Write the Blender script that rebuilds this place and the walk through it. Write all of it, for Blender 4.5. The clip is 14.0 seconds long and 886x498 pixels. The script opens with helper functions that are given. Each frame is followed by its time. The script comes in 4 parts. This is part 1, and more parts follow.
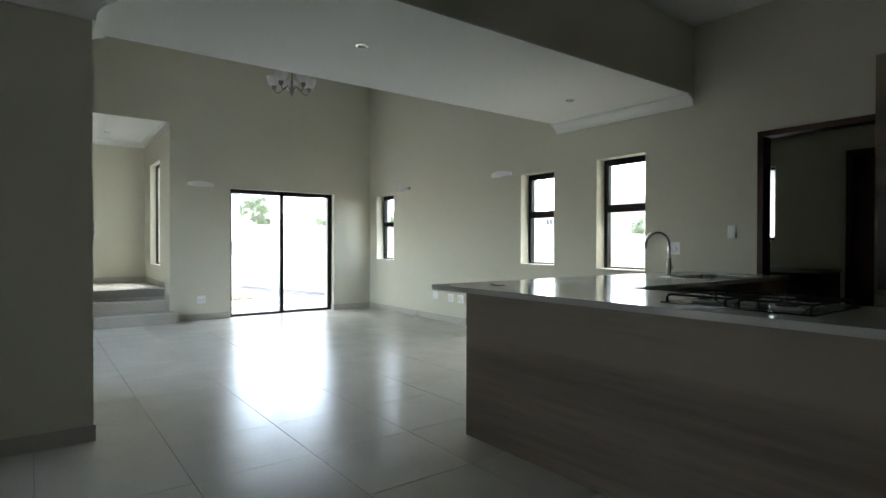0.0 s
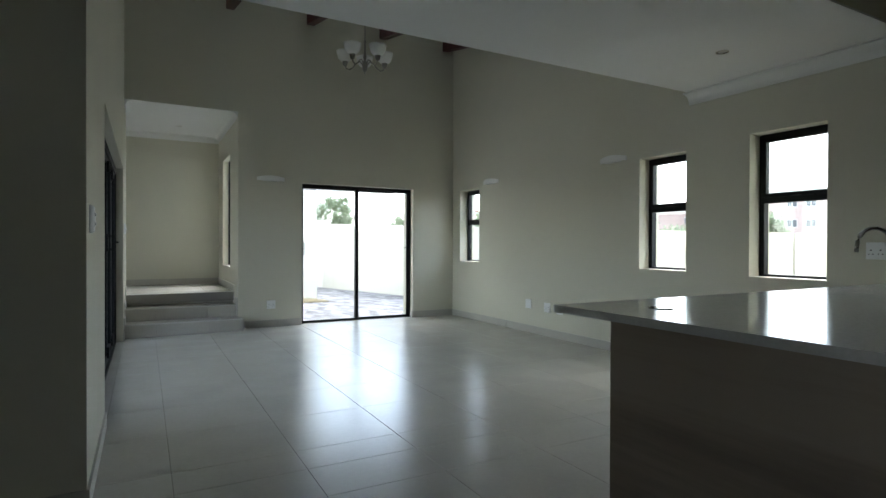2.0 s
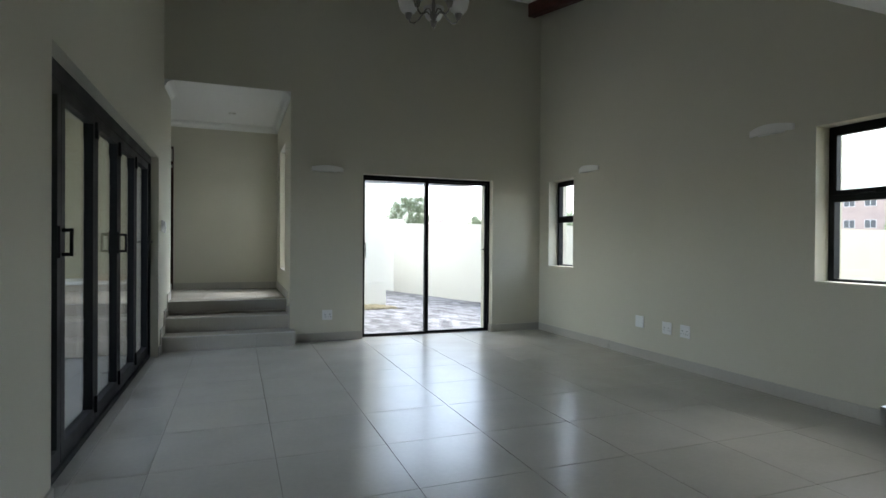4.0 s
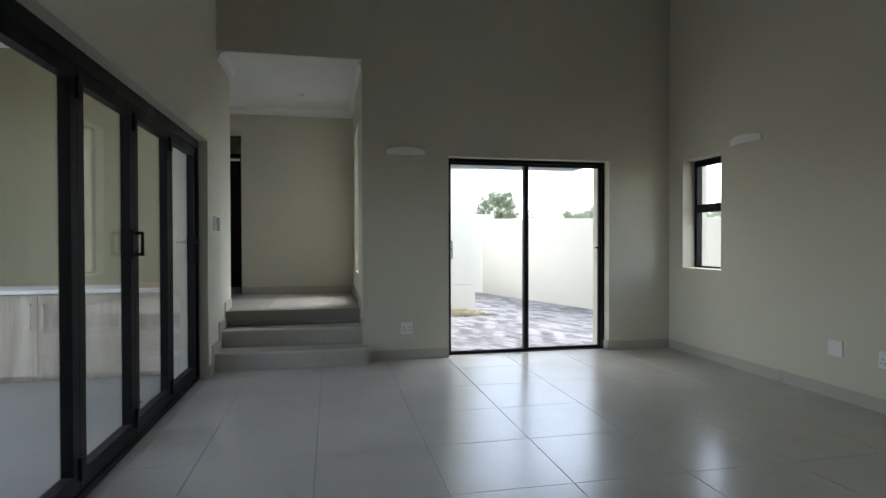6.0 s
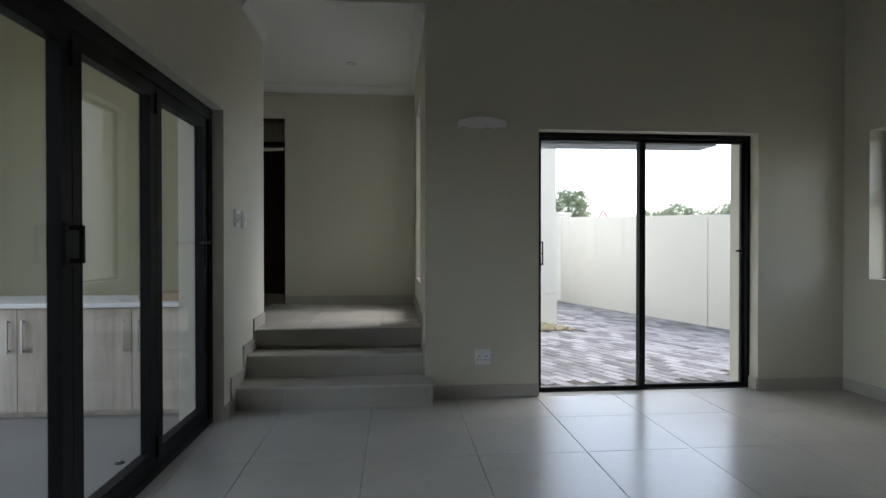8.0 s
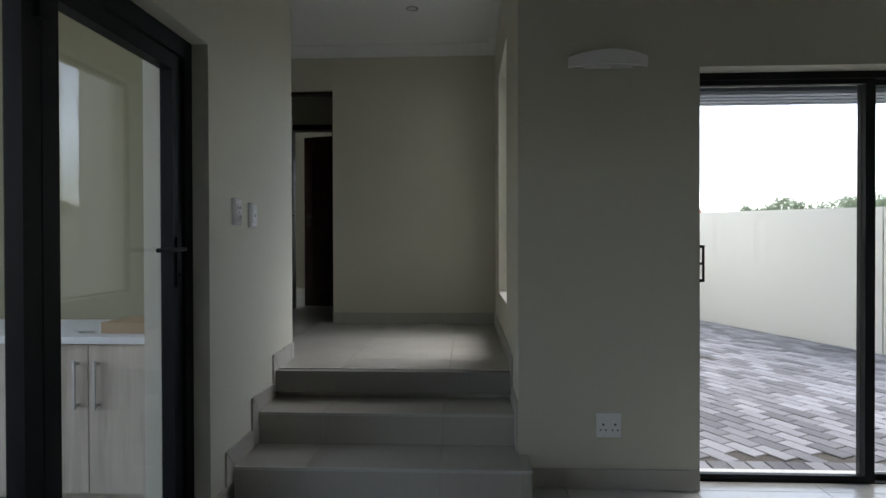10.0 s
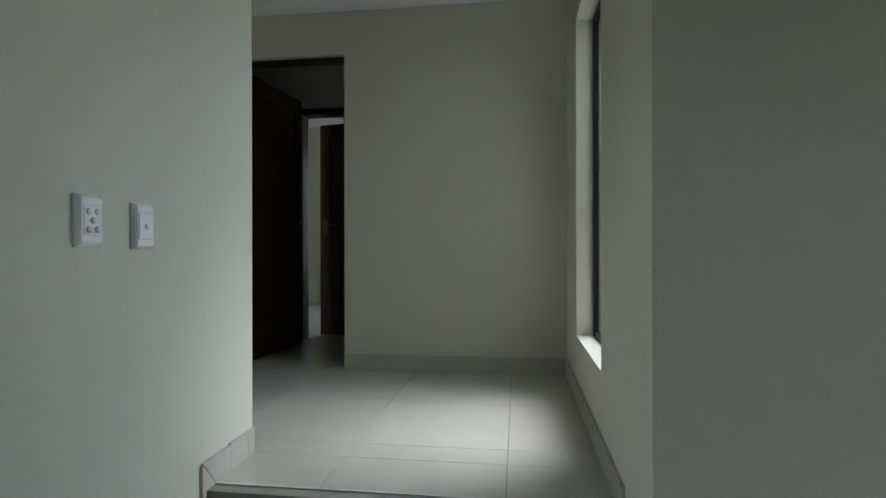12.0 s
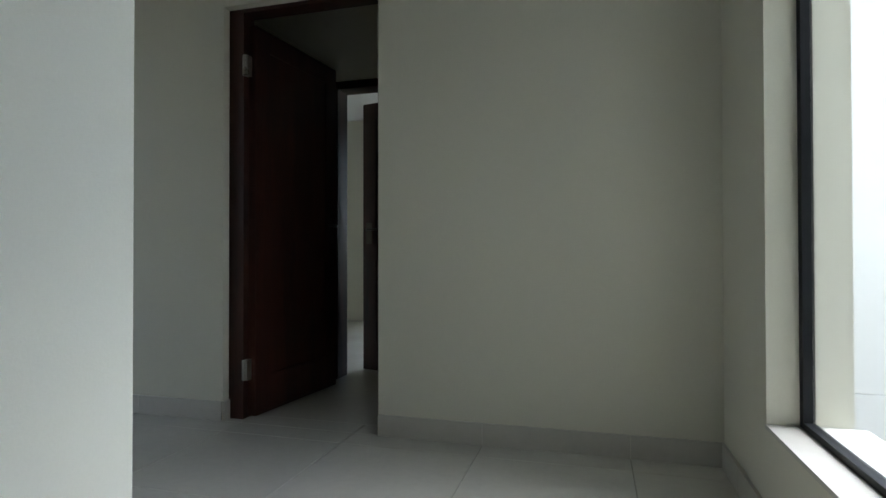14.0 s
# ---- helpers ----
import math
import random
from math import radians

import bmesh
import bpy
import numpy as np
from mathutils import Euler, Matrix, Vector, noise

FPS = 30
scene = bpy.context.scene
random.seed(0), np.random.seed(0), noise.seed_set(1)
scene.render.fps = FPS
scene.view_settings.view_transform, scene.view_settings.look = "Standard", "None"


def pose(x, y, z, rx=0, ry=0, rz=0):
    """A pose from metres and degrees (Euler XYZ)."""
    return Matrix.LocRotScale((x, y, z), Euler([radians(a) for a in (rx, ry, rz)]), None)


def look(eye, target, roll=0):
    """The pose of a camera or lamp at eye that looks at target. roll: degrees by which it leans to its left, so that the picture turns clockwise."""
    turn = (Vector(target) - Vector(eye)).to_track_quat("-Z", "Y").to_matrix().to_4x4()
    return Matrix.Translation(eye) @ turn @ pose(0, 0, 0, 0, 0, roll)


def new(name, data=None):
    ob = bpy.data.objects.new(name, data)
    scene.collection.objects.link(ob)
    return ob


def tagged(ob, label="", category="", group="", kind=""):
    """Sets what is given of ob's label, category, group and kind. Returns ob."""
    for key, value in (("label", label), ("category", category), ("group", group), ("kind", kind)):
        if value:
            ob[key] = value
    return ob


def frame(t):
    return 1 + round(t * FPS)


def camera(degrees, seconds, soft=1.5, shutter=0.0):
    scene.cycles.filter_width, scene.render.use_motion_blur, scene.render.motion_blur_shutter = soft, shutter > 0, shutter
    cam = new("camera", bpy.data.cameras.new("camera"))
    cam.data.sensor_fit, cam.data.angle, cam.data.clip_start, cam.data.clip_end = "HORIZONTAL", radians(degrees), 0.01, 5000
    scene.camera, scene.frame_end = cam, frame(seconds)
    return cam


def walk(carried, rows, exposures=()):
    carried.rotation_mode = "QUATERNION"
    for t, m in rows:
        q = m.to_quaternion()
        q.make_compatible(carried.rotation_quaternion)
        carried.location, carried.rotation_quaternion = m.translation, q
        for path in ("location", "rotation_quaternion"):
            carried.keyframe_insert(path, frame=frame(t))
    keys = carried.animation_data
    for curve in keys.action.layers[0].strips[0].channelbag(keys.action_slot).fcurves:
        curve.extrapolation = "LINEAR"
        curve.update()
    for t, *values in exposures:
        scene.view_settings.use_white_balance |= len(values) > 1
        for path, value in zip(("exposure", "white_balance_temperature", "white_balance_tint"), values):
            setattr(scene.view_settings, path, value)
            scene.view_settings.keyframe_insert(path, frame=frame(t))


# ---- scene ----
cam = camera(78.0, 14.0)
PATH = [
    (0, (0.199, -0.259, 1.130), (1.400, 1.340, 1.115), 0.1),
    (0.5, (0.327, -0.025, 1.123), (1.471, 1.615, 1.112), 0.1),
    (1, (0.452, 0.217, 1.123), (1.541, 1.894, 1.110), 0.1),
    (1.5, (0.568, 0.474, 1.127), (1.589, 2.194, 1.113), 0.1),
    (2, (0.690, 0.723, 1.129), (1.649, 2.478, 1.115), 0.2),
    (2.5, (0.824, 0.994, 1.131), (1.733, 2.776, 1.118), 0.1),
    (3, (0.960, 1.293, 1.131), (1.810, 3.104, 1.121), 0.2),
    (5.5, (1.460, 2.825, 1.144), (1.932, 4.768, 1.121), 0.1),
    (6, (1.492, 3.131, 1.142), (1.895, 5.090, 1.119), -0.1),
    (6.5, (1.518, 3.450, 1.145), (1.866, 5.419, 1.122), 0.0),
    (7, (1.549, 3.774, 1.150), (1.846, 5.752, 1.127), 0.2),
    (7.5, (1.569, 4.104, 1.148), (1.802, 6.090, 1.125), 0.1),
    (8, (1.572, 4.437, 1.139), (1.747, 6.429, 1.122), -0.0),
    (10.5, (1.545, 6.173, 1.179), (1.405, 8.168, 1.164), -0.1),
    (11, (1.536, 6.513, 1.198), (1.359, 8.505, 1.194), -0.0),
    (11.5, (1.516, 6.829, 1.230), (1.298, 8.818, 1.228), -0.0),
    (12, (1.487, 7.147, 1.251), (1.218, 9.129, 1.252), -0.1),
    (12.5, (1.443, 7.457, 1.269), (1.116, 9.430, 1.275), -0.1),
    (13, (1.407, 7.748, 1.292), (1.013, 9.709, 1.299), -0.2),
    (13.5, (1.372, 8.034, 1.293), (0.911, 9.980, 1.308), -0.1),
    (14, (1.316, 8.293, 1.294), (0.781, 10.220, 1.316), -0.1),
]
walk(cam, [(t, look(eye, target, roll)) for t, eye, target, roll in PATH],
     exposures=[(0.0, 3.8, 6300, 8), (1.5, 3.32, 6200, 7), (3.0, 2.76, 6200, 8), (5.5, 2.66, 6400, 10), (7.5, 2.27, 6400, 12), (10.5, 1.95, 6250, 12),
                (11.2, 2.19, 6150, 10), (12.5, 2.86, 6000, 7), (13.2, 3.05, 5950, 9), (14.0, 2.84, 5950, 9)])

# ---- world and light ----
SUN_EL, SUN_AZ = 55.0, 75.0
world = bpy.data.worlds.new("overcast_sky")
scene.world = world
world.use_nodes = True
wn, wl = world.node_tree.nodes, world.node_tree.links
bg = wn["Background"]
sky = wn.new("ShaderNodeTexSky")
sky.sky_type = "NISHITA"
sky.sun_disc = False
sky.sun_elevation, sky.sun_rotation = radians(SUN_EL), radians(SUN_AZ)
sky.air_density, sky.dust_density = 1.0, 1.0
hsv = wn.new("ShaderNodeHueSaturation")
hsv.inputs["Saturation"].default_value = 0.55
wl.new(sky.outputs["Color"], hsv.inputs["Color"])
cloud_co = wn.new("ShaderNodeTexCoord")
cloud_map = wn.new("ShaderNodeMapping")
cloud_map.inputs["Scale"].default_value = (2.0, 2.0, 6.0)
cloud = wn.new("ShaderNodeTexNoise")
cloud.inputs["Scale"].default_value, cloud.inputs["Detail"].default_value = 1.6, 5.0
cloud_ramp = wn.new("ShaderNodeMapRange")
cloud_ramp.inputs["From Min"].default_value, cloud_ramp.inputs["From Max"].default_value = 0.3, 0.7
cloud_ramp.inputs["To Min"].default_value, cloud_ramp.inputs["To Max"].default_value = 0.5, 1.55
cloud_mix = wn.new("ShaderNodeMix")
cloud_mix.data_type, cloud_mix.blend_type = "RGBA", "MULTIPLY"
cloud_mix.inputs["Factor"].default_value = 1.0
wl.new(cloud_co.outputs["Generated"], cloud_map.inputs["Vector"])
wl.new(cloud_map.outputs["Vector"], cloud.inputs["Vector"])
wl.new(cloud.outputs["Fac"], cloud_ramp.inputs["Value"])
wl.new(hsv.outputs["Color"], cloud_mix.inputs["A"])
wl.new(cloud_ramp.outputs["Result"], cloud_mix.inputs["B"])
wl.new(cloud_mix.outputs["Result"], bg.inputs["Color"])
bg.inputs["Strength"].default_value = 0.15

sun = new("sun", bpy.data.lights.new("sun", "SUN"))
sun.data.energy, sun.data.angle, sun.data.color = 0.6, radians(45), (1.0, 0.97, 0.92)
sun.matrix_world = look((0, 0, 30), (-30 * math.cos(radians(SUN_EL)) * math.sin(radians(SUN_AZ)), -30 * math.cos(radians(SUN_EL)) * math.cos(radians(SUN_AZ)), 30 - 30 * math.sin(radians(SUN_EL))))


# ---- materials ----
def nodes_of(name):
    m = bpy.data.materials.new(name)
    m.use_nodes = True
    return m, m.node_tree.nodes, m.node_tree.links, m.node_tree.nodes["Principled BSDF"]


def surface(name, colour, rough=0.6, metal=0.0, vary=0.06, large=1.2, fine=60.0, bump=0.05, per_object=0.0, spec=0.5, stretch=(1, 1, 1), rough_vary=0.08, island=0.0):
    """A paint, stone or metal: base colour varied at two scales, with fine relief."""
    m, n, l, b = nodes_of(name)
    co = n.new("ShaderNodeTexCoord")
    mp = n.new("ShaderNodeMapping")
    mp.inputs["Scale"].default_value = stretch
    geo = n.new("ShaderNodeNewGeometry")
    l.new(geo.outputs["Position"], mp.inputs["Vector"])
    big, small = n.new("ShaderNodeTexNoise"), n.new("ShaderNodeTexNoise")
    big.inputs["Scale"].default_value, big.inputs["Detail"].default_value = large, 4.0
    small.inputs["Scale"].default_value, small.inputs["Detail"].default_value = fine, 3.0
    for t in (big, small):
        l.new(mp.outputs["Vector"], t.inputs["Vector"])
    add = n.new("ShaderNodeMath")
    add.operation = "MULTIPLY_ADD"
    l.new(small.outputs["Fac"], add.inputs[0])
    add.inputs[1].default_value = 0.5
    l.new(big.outputs["Fac"], add.inputs[2])
    last = add.outputs[0]
    if per_object or island:
        rnd = n.new("ShaderNodeObjectInfo").outputs["Random"] if per_object else geo.outputs["Random Per Island"]
        k = n.new("ShaderNodeMath")
        k.operation = "MULTIPLY_ADD"
        l.new(rnd, k.inputs[0])
        k.inputs[1].default_value = (per_object or island)
        l.new(last, k.inputs[2])
        last = k.outputs[0]
    centre = 0.75 + (per_object or island) / 2
    r = n.new("ShaderNodeMapRange")
    r.inputs["From Min"].default_value, r.inputs["From Max"].default_value = centre - 0.5, centre + 0.5
    r.inputs["To Min"].default_value, r.inputs["To Max"].default_value = 1 - 2 * vary, 1 + 2 * vary
    if per_object or island:
        r.inputs["From Min"].default_value, r.inputs["From Max"].default_value = centre - 0.5 - (per_object or island) / 2, centre + 0.5 + (per_object or island) / 2
    l.new(last, r.inputs["Value"])
    mix = n.new("ShaderNodeMix")
    mix.data_type, mix.blend_type = "RGBA", "MULTIPLY"
    mix.inputs["Factor"].default_value = 1.0
    mix.inputs["A"].default_value = (*colour, 1)
    l.new(r.outputs["Result"], mix.inputs["B"])
    l.new(mix.outputs["Result"], b.inputs["Base Color"])
    rr = n.new("ShaderNodeMapRange")
    rr.inputs["From Min"].default_value, rr.inputs["From Max"].default_value = 0.3, 0.7
    rr.inputs["To Min"].default_value, rr.inputs["To Max"].default_value = max(0.02, rough - rough_vary), min(1, rough + rough_vary)
    l.new(big.outputs["Fac"], rr.inputs["Value"])
    l.new(rr.outputs["Result"], b.inputs["Roughness"])
    b.inputs["Metallic"].default_value = metal
    b.inputs["Specular IOR Level"].default_value = spec
    if bump:
        bp = n.new("ShaderNodeBump")
        bp.inputs["Strength"].default_value, bp.inputs["Distance"].default_value = bump, 0.004
        l.new(small.outputs["Fac"], bp.inputs["Height"])
        l.new(bp.outputs["Normal"], b.inputs["Normal"])
    return m


def wood(name, dark, light, rough=0.45, axis="Z", scale=1.0, spec=0.4, band=0.8, fine=0.35, width=0.19):
    """Grain that runs along an axis, with slow cathedral bands."""
    m, n, l, b = nodes_of(name)
    geo = n.new("ShaderNodeNewGeometry")
    mp = n.new("ShaderNodeMapping")
    s = {"X": (0.8, 9, 9), "Y": (9, 0.8, 9), "Z": (9, 9, 0.8)}[axis]
    mp.inputs["Scale"].default_value = [v * scale for v in s]
    l.new(geo.outputs["Position"], mp.inputs["Vector"])
    a, f = n.new("ShaderNodeTexNoise"), n.new("ShaderNodeTexNoise")
    a.inputs["Scale"].default_value, a.inputs["Detail"].default_value, a.inputs["Distortion"].default_value = band, 6.0, 0.8
    f.inputs["Scale"].default_value, f.inputs["Detail"].default_value = 9.0, 4.0
    for t in (a, f):
        l.new(mp.outputs["Vector"], t.inputs["Vector"])
    add = n.new("ShaderNodeMath")
    add.operation = "MULTIPLY_ADD"
    l.new(f.outputs["Fac"], add.inputs[0])
    add.inputs[1].default_value = fine
    l.new(a.outputs["Fac"], add.inputs[2])
    ramp = n.new("ShaderNodeValToRGB")
    ramp.color_ramp.elements[0].position, ramp.color_ramp.elements[1].position = 0.5 + fine / 2 - width, 0.5 + fine / 2 + width
    ramp.color_ramp.elements[0].color, ramp.color_ramp.elements[1].color = (*dark, 1), (*light, 1)
    l.new(add.outputs[0], ramp.inputs["Fac"])
    l.new(ramp.outputs["Color"], b.inputs["Base Color"])
    b.inputs["Roughness"].default_value = rough
    b.inputs["Specular IOR Level"].default_value = spec
    bp = n.new("ShaderNodeBump")
    bp.inputs["Strength"].default_value, bp.inputs["Distance"].default_value = 0.12, 0.002
    l.new(f.outputs["Fac"], bp.inputs["Height"])
    l.new(bp.outputs["Normal"], b.inputs["Normal"])
    return m


def clear_glass(name, tint=(0.985, 0.99, 0.985)):
    m, n, l, b = nodes_of(name)
    n.remove(b)
    tr, gl, mx, fr = n.new("ShaderNodeBsdfTransparent"), n.new("ShaderNodeBsdfGlossy"), n.new("ShaderNodeMixShader"), n.new("ShaderNodeLayerWeight")
    tr.inputs["Color"].default_value = (*tint, 1)
    gl.inputs["Roughness"].default_value = 0.0
    fr.inputs["Blend"].default_value = 0.5
    power, sum_ = n.new("ShaderNodeMath"), n.new("ShaderNodeMath")
    power.operation, sum_.operation = "POWER", "MULTIPLY_ADD"
    power.inputs[1].default_value, sum_.inputs[1].default_value, sum_.inputs[2].default_value = 5.0, 0.96, 0.04
    l.new(fr.outputs["Facing"], power.inputs[0])
    l.new(power.outputs[0], sum_.inputs[0])
    l.new(sum_.outputs[0], mx.inputs["Fac"])
    l.new(tr.outputs["BSDF"], mx.inputs[1])
    l.new(gl.outputs["BSDF"], mx.inputs[2])
    l.new(mx.outputs["Shader"], n["Material Output"].inputs["Surface"])
    return m


WALL = surface("wall_paint", (0.672, 0.653, 0.552), 0.75, vary=0.03, large=0.8, fine=180, bump=0.10, spec=0.25)
# WALL darkened and yellowed: the patio walls' dimness is put into the colour
PATIO_WALL = surface("darkened_olive_patio_wall", (0.34, 0.325, 0.225), 0.8, vary=0.03, large=0.8, fine=180, bump=0.10, spec=0.2)
CEIL = surface("ceiling_paint", (0.84, 0.85, 0.83), 0.8, vary=0.02, large=0.7, fine=120, bump=0.05, spec=0.2)
TILE = surface("porcelain_tile", (0.555, 0.541, 0.488), 0.25, vary=0.05, large=2.5, fine=35, bump=0.0, per_object=0.0, spec=0.75, rough_vary=0.02)
# TILE lightened: daylight missing on the patio floor is put into its colour
PATIO_TILE = surface("brightened_patio_tile", (0.80, 0.80, 0.77), 0.3, vary=0.04, large=2.5, fine=35, bump=0.0, spec=0.5, rough_vary=0.02)
GROUT = surface("grout", (0.28, 0.27, 0.25), 0.9, vary=0.1, bump=0.2)
SKIRT = surface("skirting_tile", (0.50, 0.482, 0.432), 0.35, vary=0.05, large=2.5, fine=35, bump=0.015, spec=0.5)
ALU = surface("charcoal_aluminium", (0.011, 0.012, 0.014), 0.5, metal=0.0, vary=0.08, large=3, fine=240, bump=0.04, spec=0.18)
TRIM = surface("pale_trim", (0.60, 0.60, 0.57), 0.4, vary=0.03, bump=0.0)
GLASS = clear_glass("window_glass")
WHITE = surface("white_plastic", (0.87, 0.88, 0.88), 0.35, vary=0.015, bump=0.0)
HOLE = surface("dark_slot", (0.02, 0.02, 0.02), 0.6, vary=0.0, bump=0.0)
CERAMIC = surface("white_plaster_lamp", (0.88, 0.88, 0.86), 0.6, vary=0.02, bump=0.04)
CHROME = surface("chrome", (0.75, 0.75, 0.75), 0.12, metal=1.0, vary=0.02, bump=0.0, rough_vary=0.03)
STEEL = surface("brushed_steel", (0.55, 0.55, 0.54), 0.32, metal=1.0, vary=0.05, bump=0.03)
NICKEL = surface("dull_nickel", (0.30, 0.29, 0.27), 0.28, metal=1.0, vary=0.06, bump=0.0)
BRONZE = surface("dark_bronze", (0.10, 0.085, 0.07), 0.4, metal=1.0, vary=0.06, bump=0.02)
QUARTZ = surface("quartz_top", (0.50, 0.50, 0.48), 0.15, vary=0.06, large=70, fine=260, bump=0.0, spec=0.5, rough_vary=0.008)
LAMINATE = wood("washed_oak_laminate", (0.138, 0.106, 0.079), (0.285, 0.236, 0.182), 0.5, axis="Y", scale=0.45, band=0.55, fine=0.16, width=0.115)
CABINET = wood("pale_oak_laminate", (0.40, 0.345, 0.275), (0.62, 0.56, 0.475), 0.5, axis="Z", scale=0.75, band=0.7, width=0.15)
BEAM = wood("red_stained_timber", (0.055, 0.014, 0.012), (0.115, 0.030, 0.024), 0.5, axis="Y")
MAHOGANY = wood("dark_red_hardwood", (0.020, 0.007, 0.005), (0.060, 0.018, 0.011), 0.45, axis="Z")
BLACK = surface("black_enamel", (0.012, 0.012, 0.013), 0.12, vary=0.02, bump=0.0)
IRON = surface("cast_iron", (0.02, 0.02, 0.02), 0.6, vary=0.1, fine=200, bump=0.2)
OPAL = surface("opal_glass", (0.82, 0.82, 0.80), 0.25, vary=0.01, bump=0.0)
RENDERED = surface("exterior_cream_paint", (0.75, 0.735, 0.67), 0.85, vary=0.04, large=0.5, fine=90, bump=0.15, spec=0.2)
PAVER = surface("concrete_paver", (0.25, 0.245, 0.255), 0.85, vary=0.37, large=3, fine=70, bump=0.25, per_object=1.6, spec=0.3)
PAVER_FAR = surface("concrete_paver_far", (0.25, 0.245, 0.255), 0.85, vary=0.37, large=3, fine=70, bump=0.25, island=1.6, spec=0.3)
SAND = surface("jointing_sand", (0.085, 0.072, 0.058), 0.95, vary=0.15, fine=150, bump=0.4)
SOIL = surface("dry_ground", (0.24, 0.20, 0.14), 0.95, vary=0.2, large=0.3, fine=20, bump=0.5)
GRAVEL = surface("yellow_gravel", (0.38, 0.33, 0.22), 0.9, vary=0.3, large=8, fine=60, bump=0.4, island=1.0)
LEAF = surface("leaf", (0.135, 0.165, 0.10), 0.6, vary=0.3, large=1.0, fine=9, bump=0.0, island=1.2)
ln, ll = LEAF.node_tree.nodes, LEAF.node_tree.links
thin, both = ln.new("ShaderNodeBsdfTranslucent"), ln.new("ShaderNodeMixShader")
thin.inputs["Color"].default_value = (0.36, 0.42, 0.28, 1)
both.inputs["Fac"].default_value = 0.5
ll.new(ln["Principled BSDF"].outputs["BSDF"], both.inputs[1])
ll.new(thin.outputs["BSDF"], both.inputs[2])
ll.new(both.outputs["Shader"], ln["Material Output"].inputs["Surface"])
# translucent grey in place of clear glass onto a shaded wall outside
PALE_VIEW = surface("pale_view_pane", (0.62, 0.64, 0.63), 0.5, vary=0.03, large=6, fine=150, bump=0.1)
fn, fl = PALE_VIEW.node_tree.nodes, PALE_VIEW.node_tree.links
diffuse_through, blended = fn.new("ShaderNodeBsdfTranslucent"), fn.new("ShaderNodeMixShader")
diffuse_through.inputs["Color"].default_value = (0.60, 0.62, 0.61, 1)
blended.inputs["Fac"].default_value = 0.85
fl.new(fn["Principled BSDF"].outputs["BSDF"], blended.inputs[1])
fl.new(diffuse_through.outputs["BSDF"], blended.inputs[2])
fl.new(blended.outputs["Shader"], fn["Material Output"].inputs["Surface"])
BARK = surface("bark", (0.10, 0.075, 0.05), 0.9, vary=0.2, fine=40, bump=0.5)
CARD = surface("brown_card", (0.42, 0.31, 0.20), 0.8, vary=0.05, bump=0.05)
RUBBER = surface("black_rubber", (0.015, 0.015, 0.015), 0.7, vary=0.05, bump=0.05)
SHUTTER = surface("slate_blue_slat", (0.09, 0.11, 0.14), 0.45, vary=0.06, bump=0.03)
SLAT = surface("silver_grey_slat", (0.48, 0.52, 0.58), 0.45, vary=0.05, bump=0.02)
ROOF = surface("roof_sheet", (0.20, 0.20, 0.20), 0.7, vary=0.06)
BRICKRED = surface("far_brick_red", (0.50, 0.39, 0.35), 0.8, vary=0.1)
FARGLASS = surface("far_window_glass", (0.09, 0.095, 0.105), 0.2, vary=0.05, bump=0.0)
SIGNRED = surface("sign_red", (0.45, 0.05, 0.04), 0.4, vary=0.05, bump=0.0)


# ---- mesh helpers ----
def box(bm, x0, x1, y0, y1, z0, z1, bevel=0.0):
    vs = [bm.verts.new((x, y, z)) for x in (x0, x1) for y in (y0, y1) for z in (z0, z1)]
    fs = [bm.faces.new([vs[i] for i in q]) for q in ((0, 1, 3, 2), (4, 6, 7, 5), (0, 4, 5, 1), (2, 3, 7, 6), (0, 2, 6, 4), (1, 5, 7, 3))]
    if bevel:
        edges = list({e for f in fs for e in f.edges})
        bmesh.ops.bevel(bm, geom=edges, offset=bevel, segments=2, affect="EDGES", profile=0.5)
    return bm


def boxes(*dims, bevel=0.0):
    bm = bmesh.new()
    for d in dims:
        box(bm, *d, bevel=bevel)
    return bm


def mesh_of(name, bm, material, smooth=False):
    bmesh.ops.recalc_face_normals(bm, faces=bm.faces)
    me = bpy.data.meshes.new(name)
    bm.to_mesh(me)
    bm.free()
    me.materials.append(material)
    if smooth:
        me.polygons.foreach_set("use_smooth", [True] * len(me.polygons))
    return me


def part(name, bm, material, parent, label="", smooth=False):
    ob = new(name, mesh_of(name, bm, material, smooth))
    ob.parent = parent
    if label:
        tagged(ob, label)
    return ob


def setting(name, bm, material, label, category):
    return tagged(new(name, mesh_of(name, bm, material)), label, category, kind="structure")


def thing(name, at, label, category, group="", rz=0):
    ob = new(name)
    ob.empty_display_size = 0.1
    ob.matrix_basis = pose(*at, 0, 0, rz)
    return tagged(ob, label, category, group)


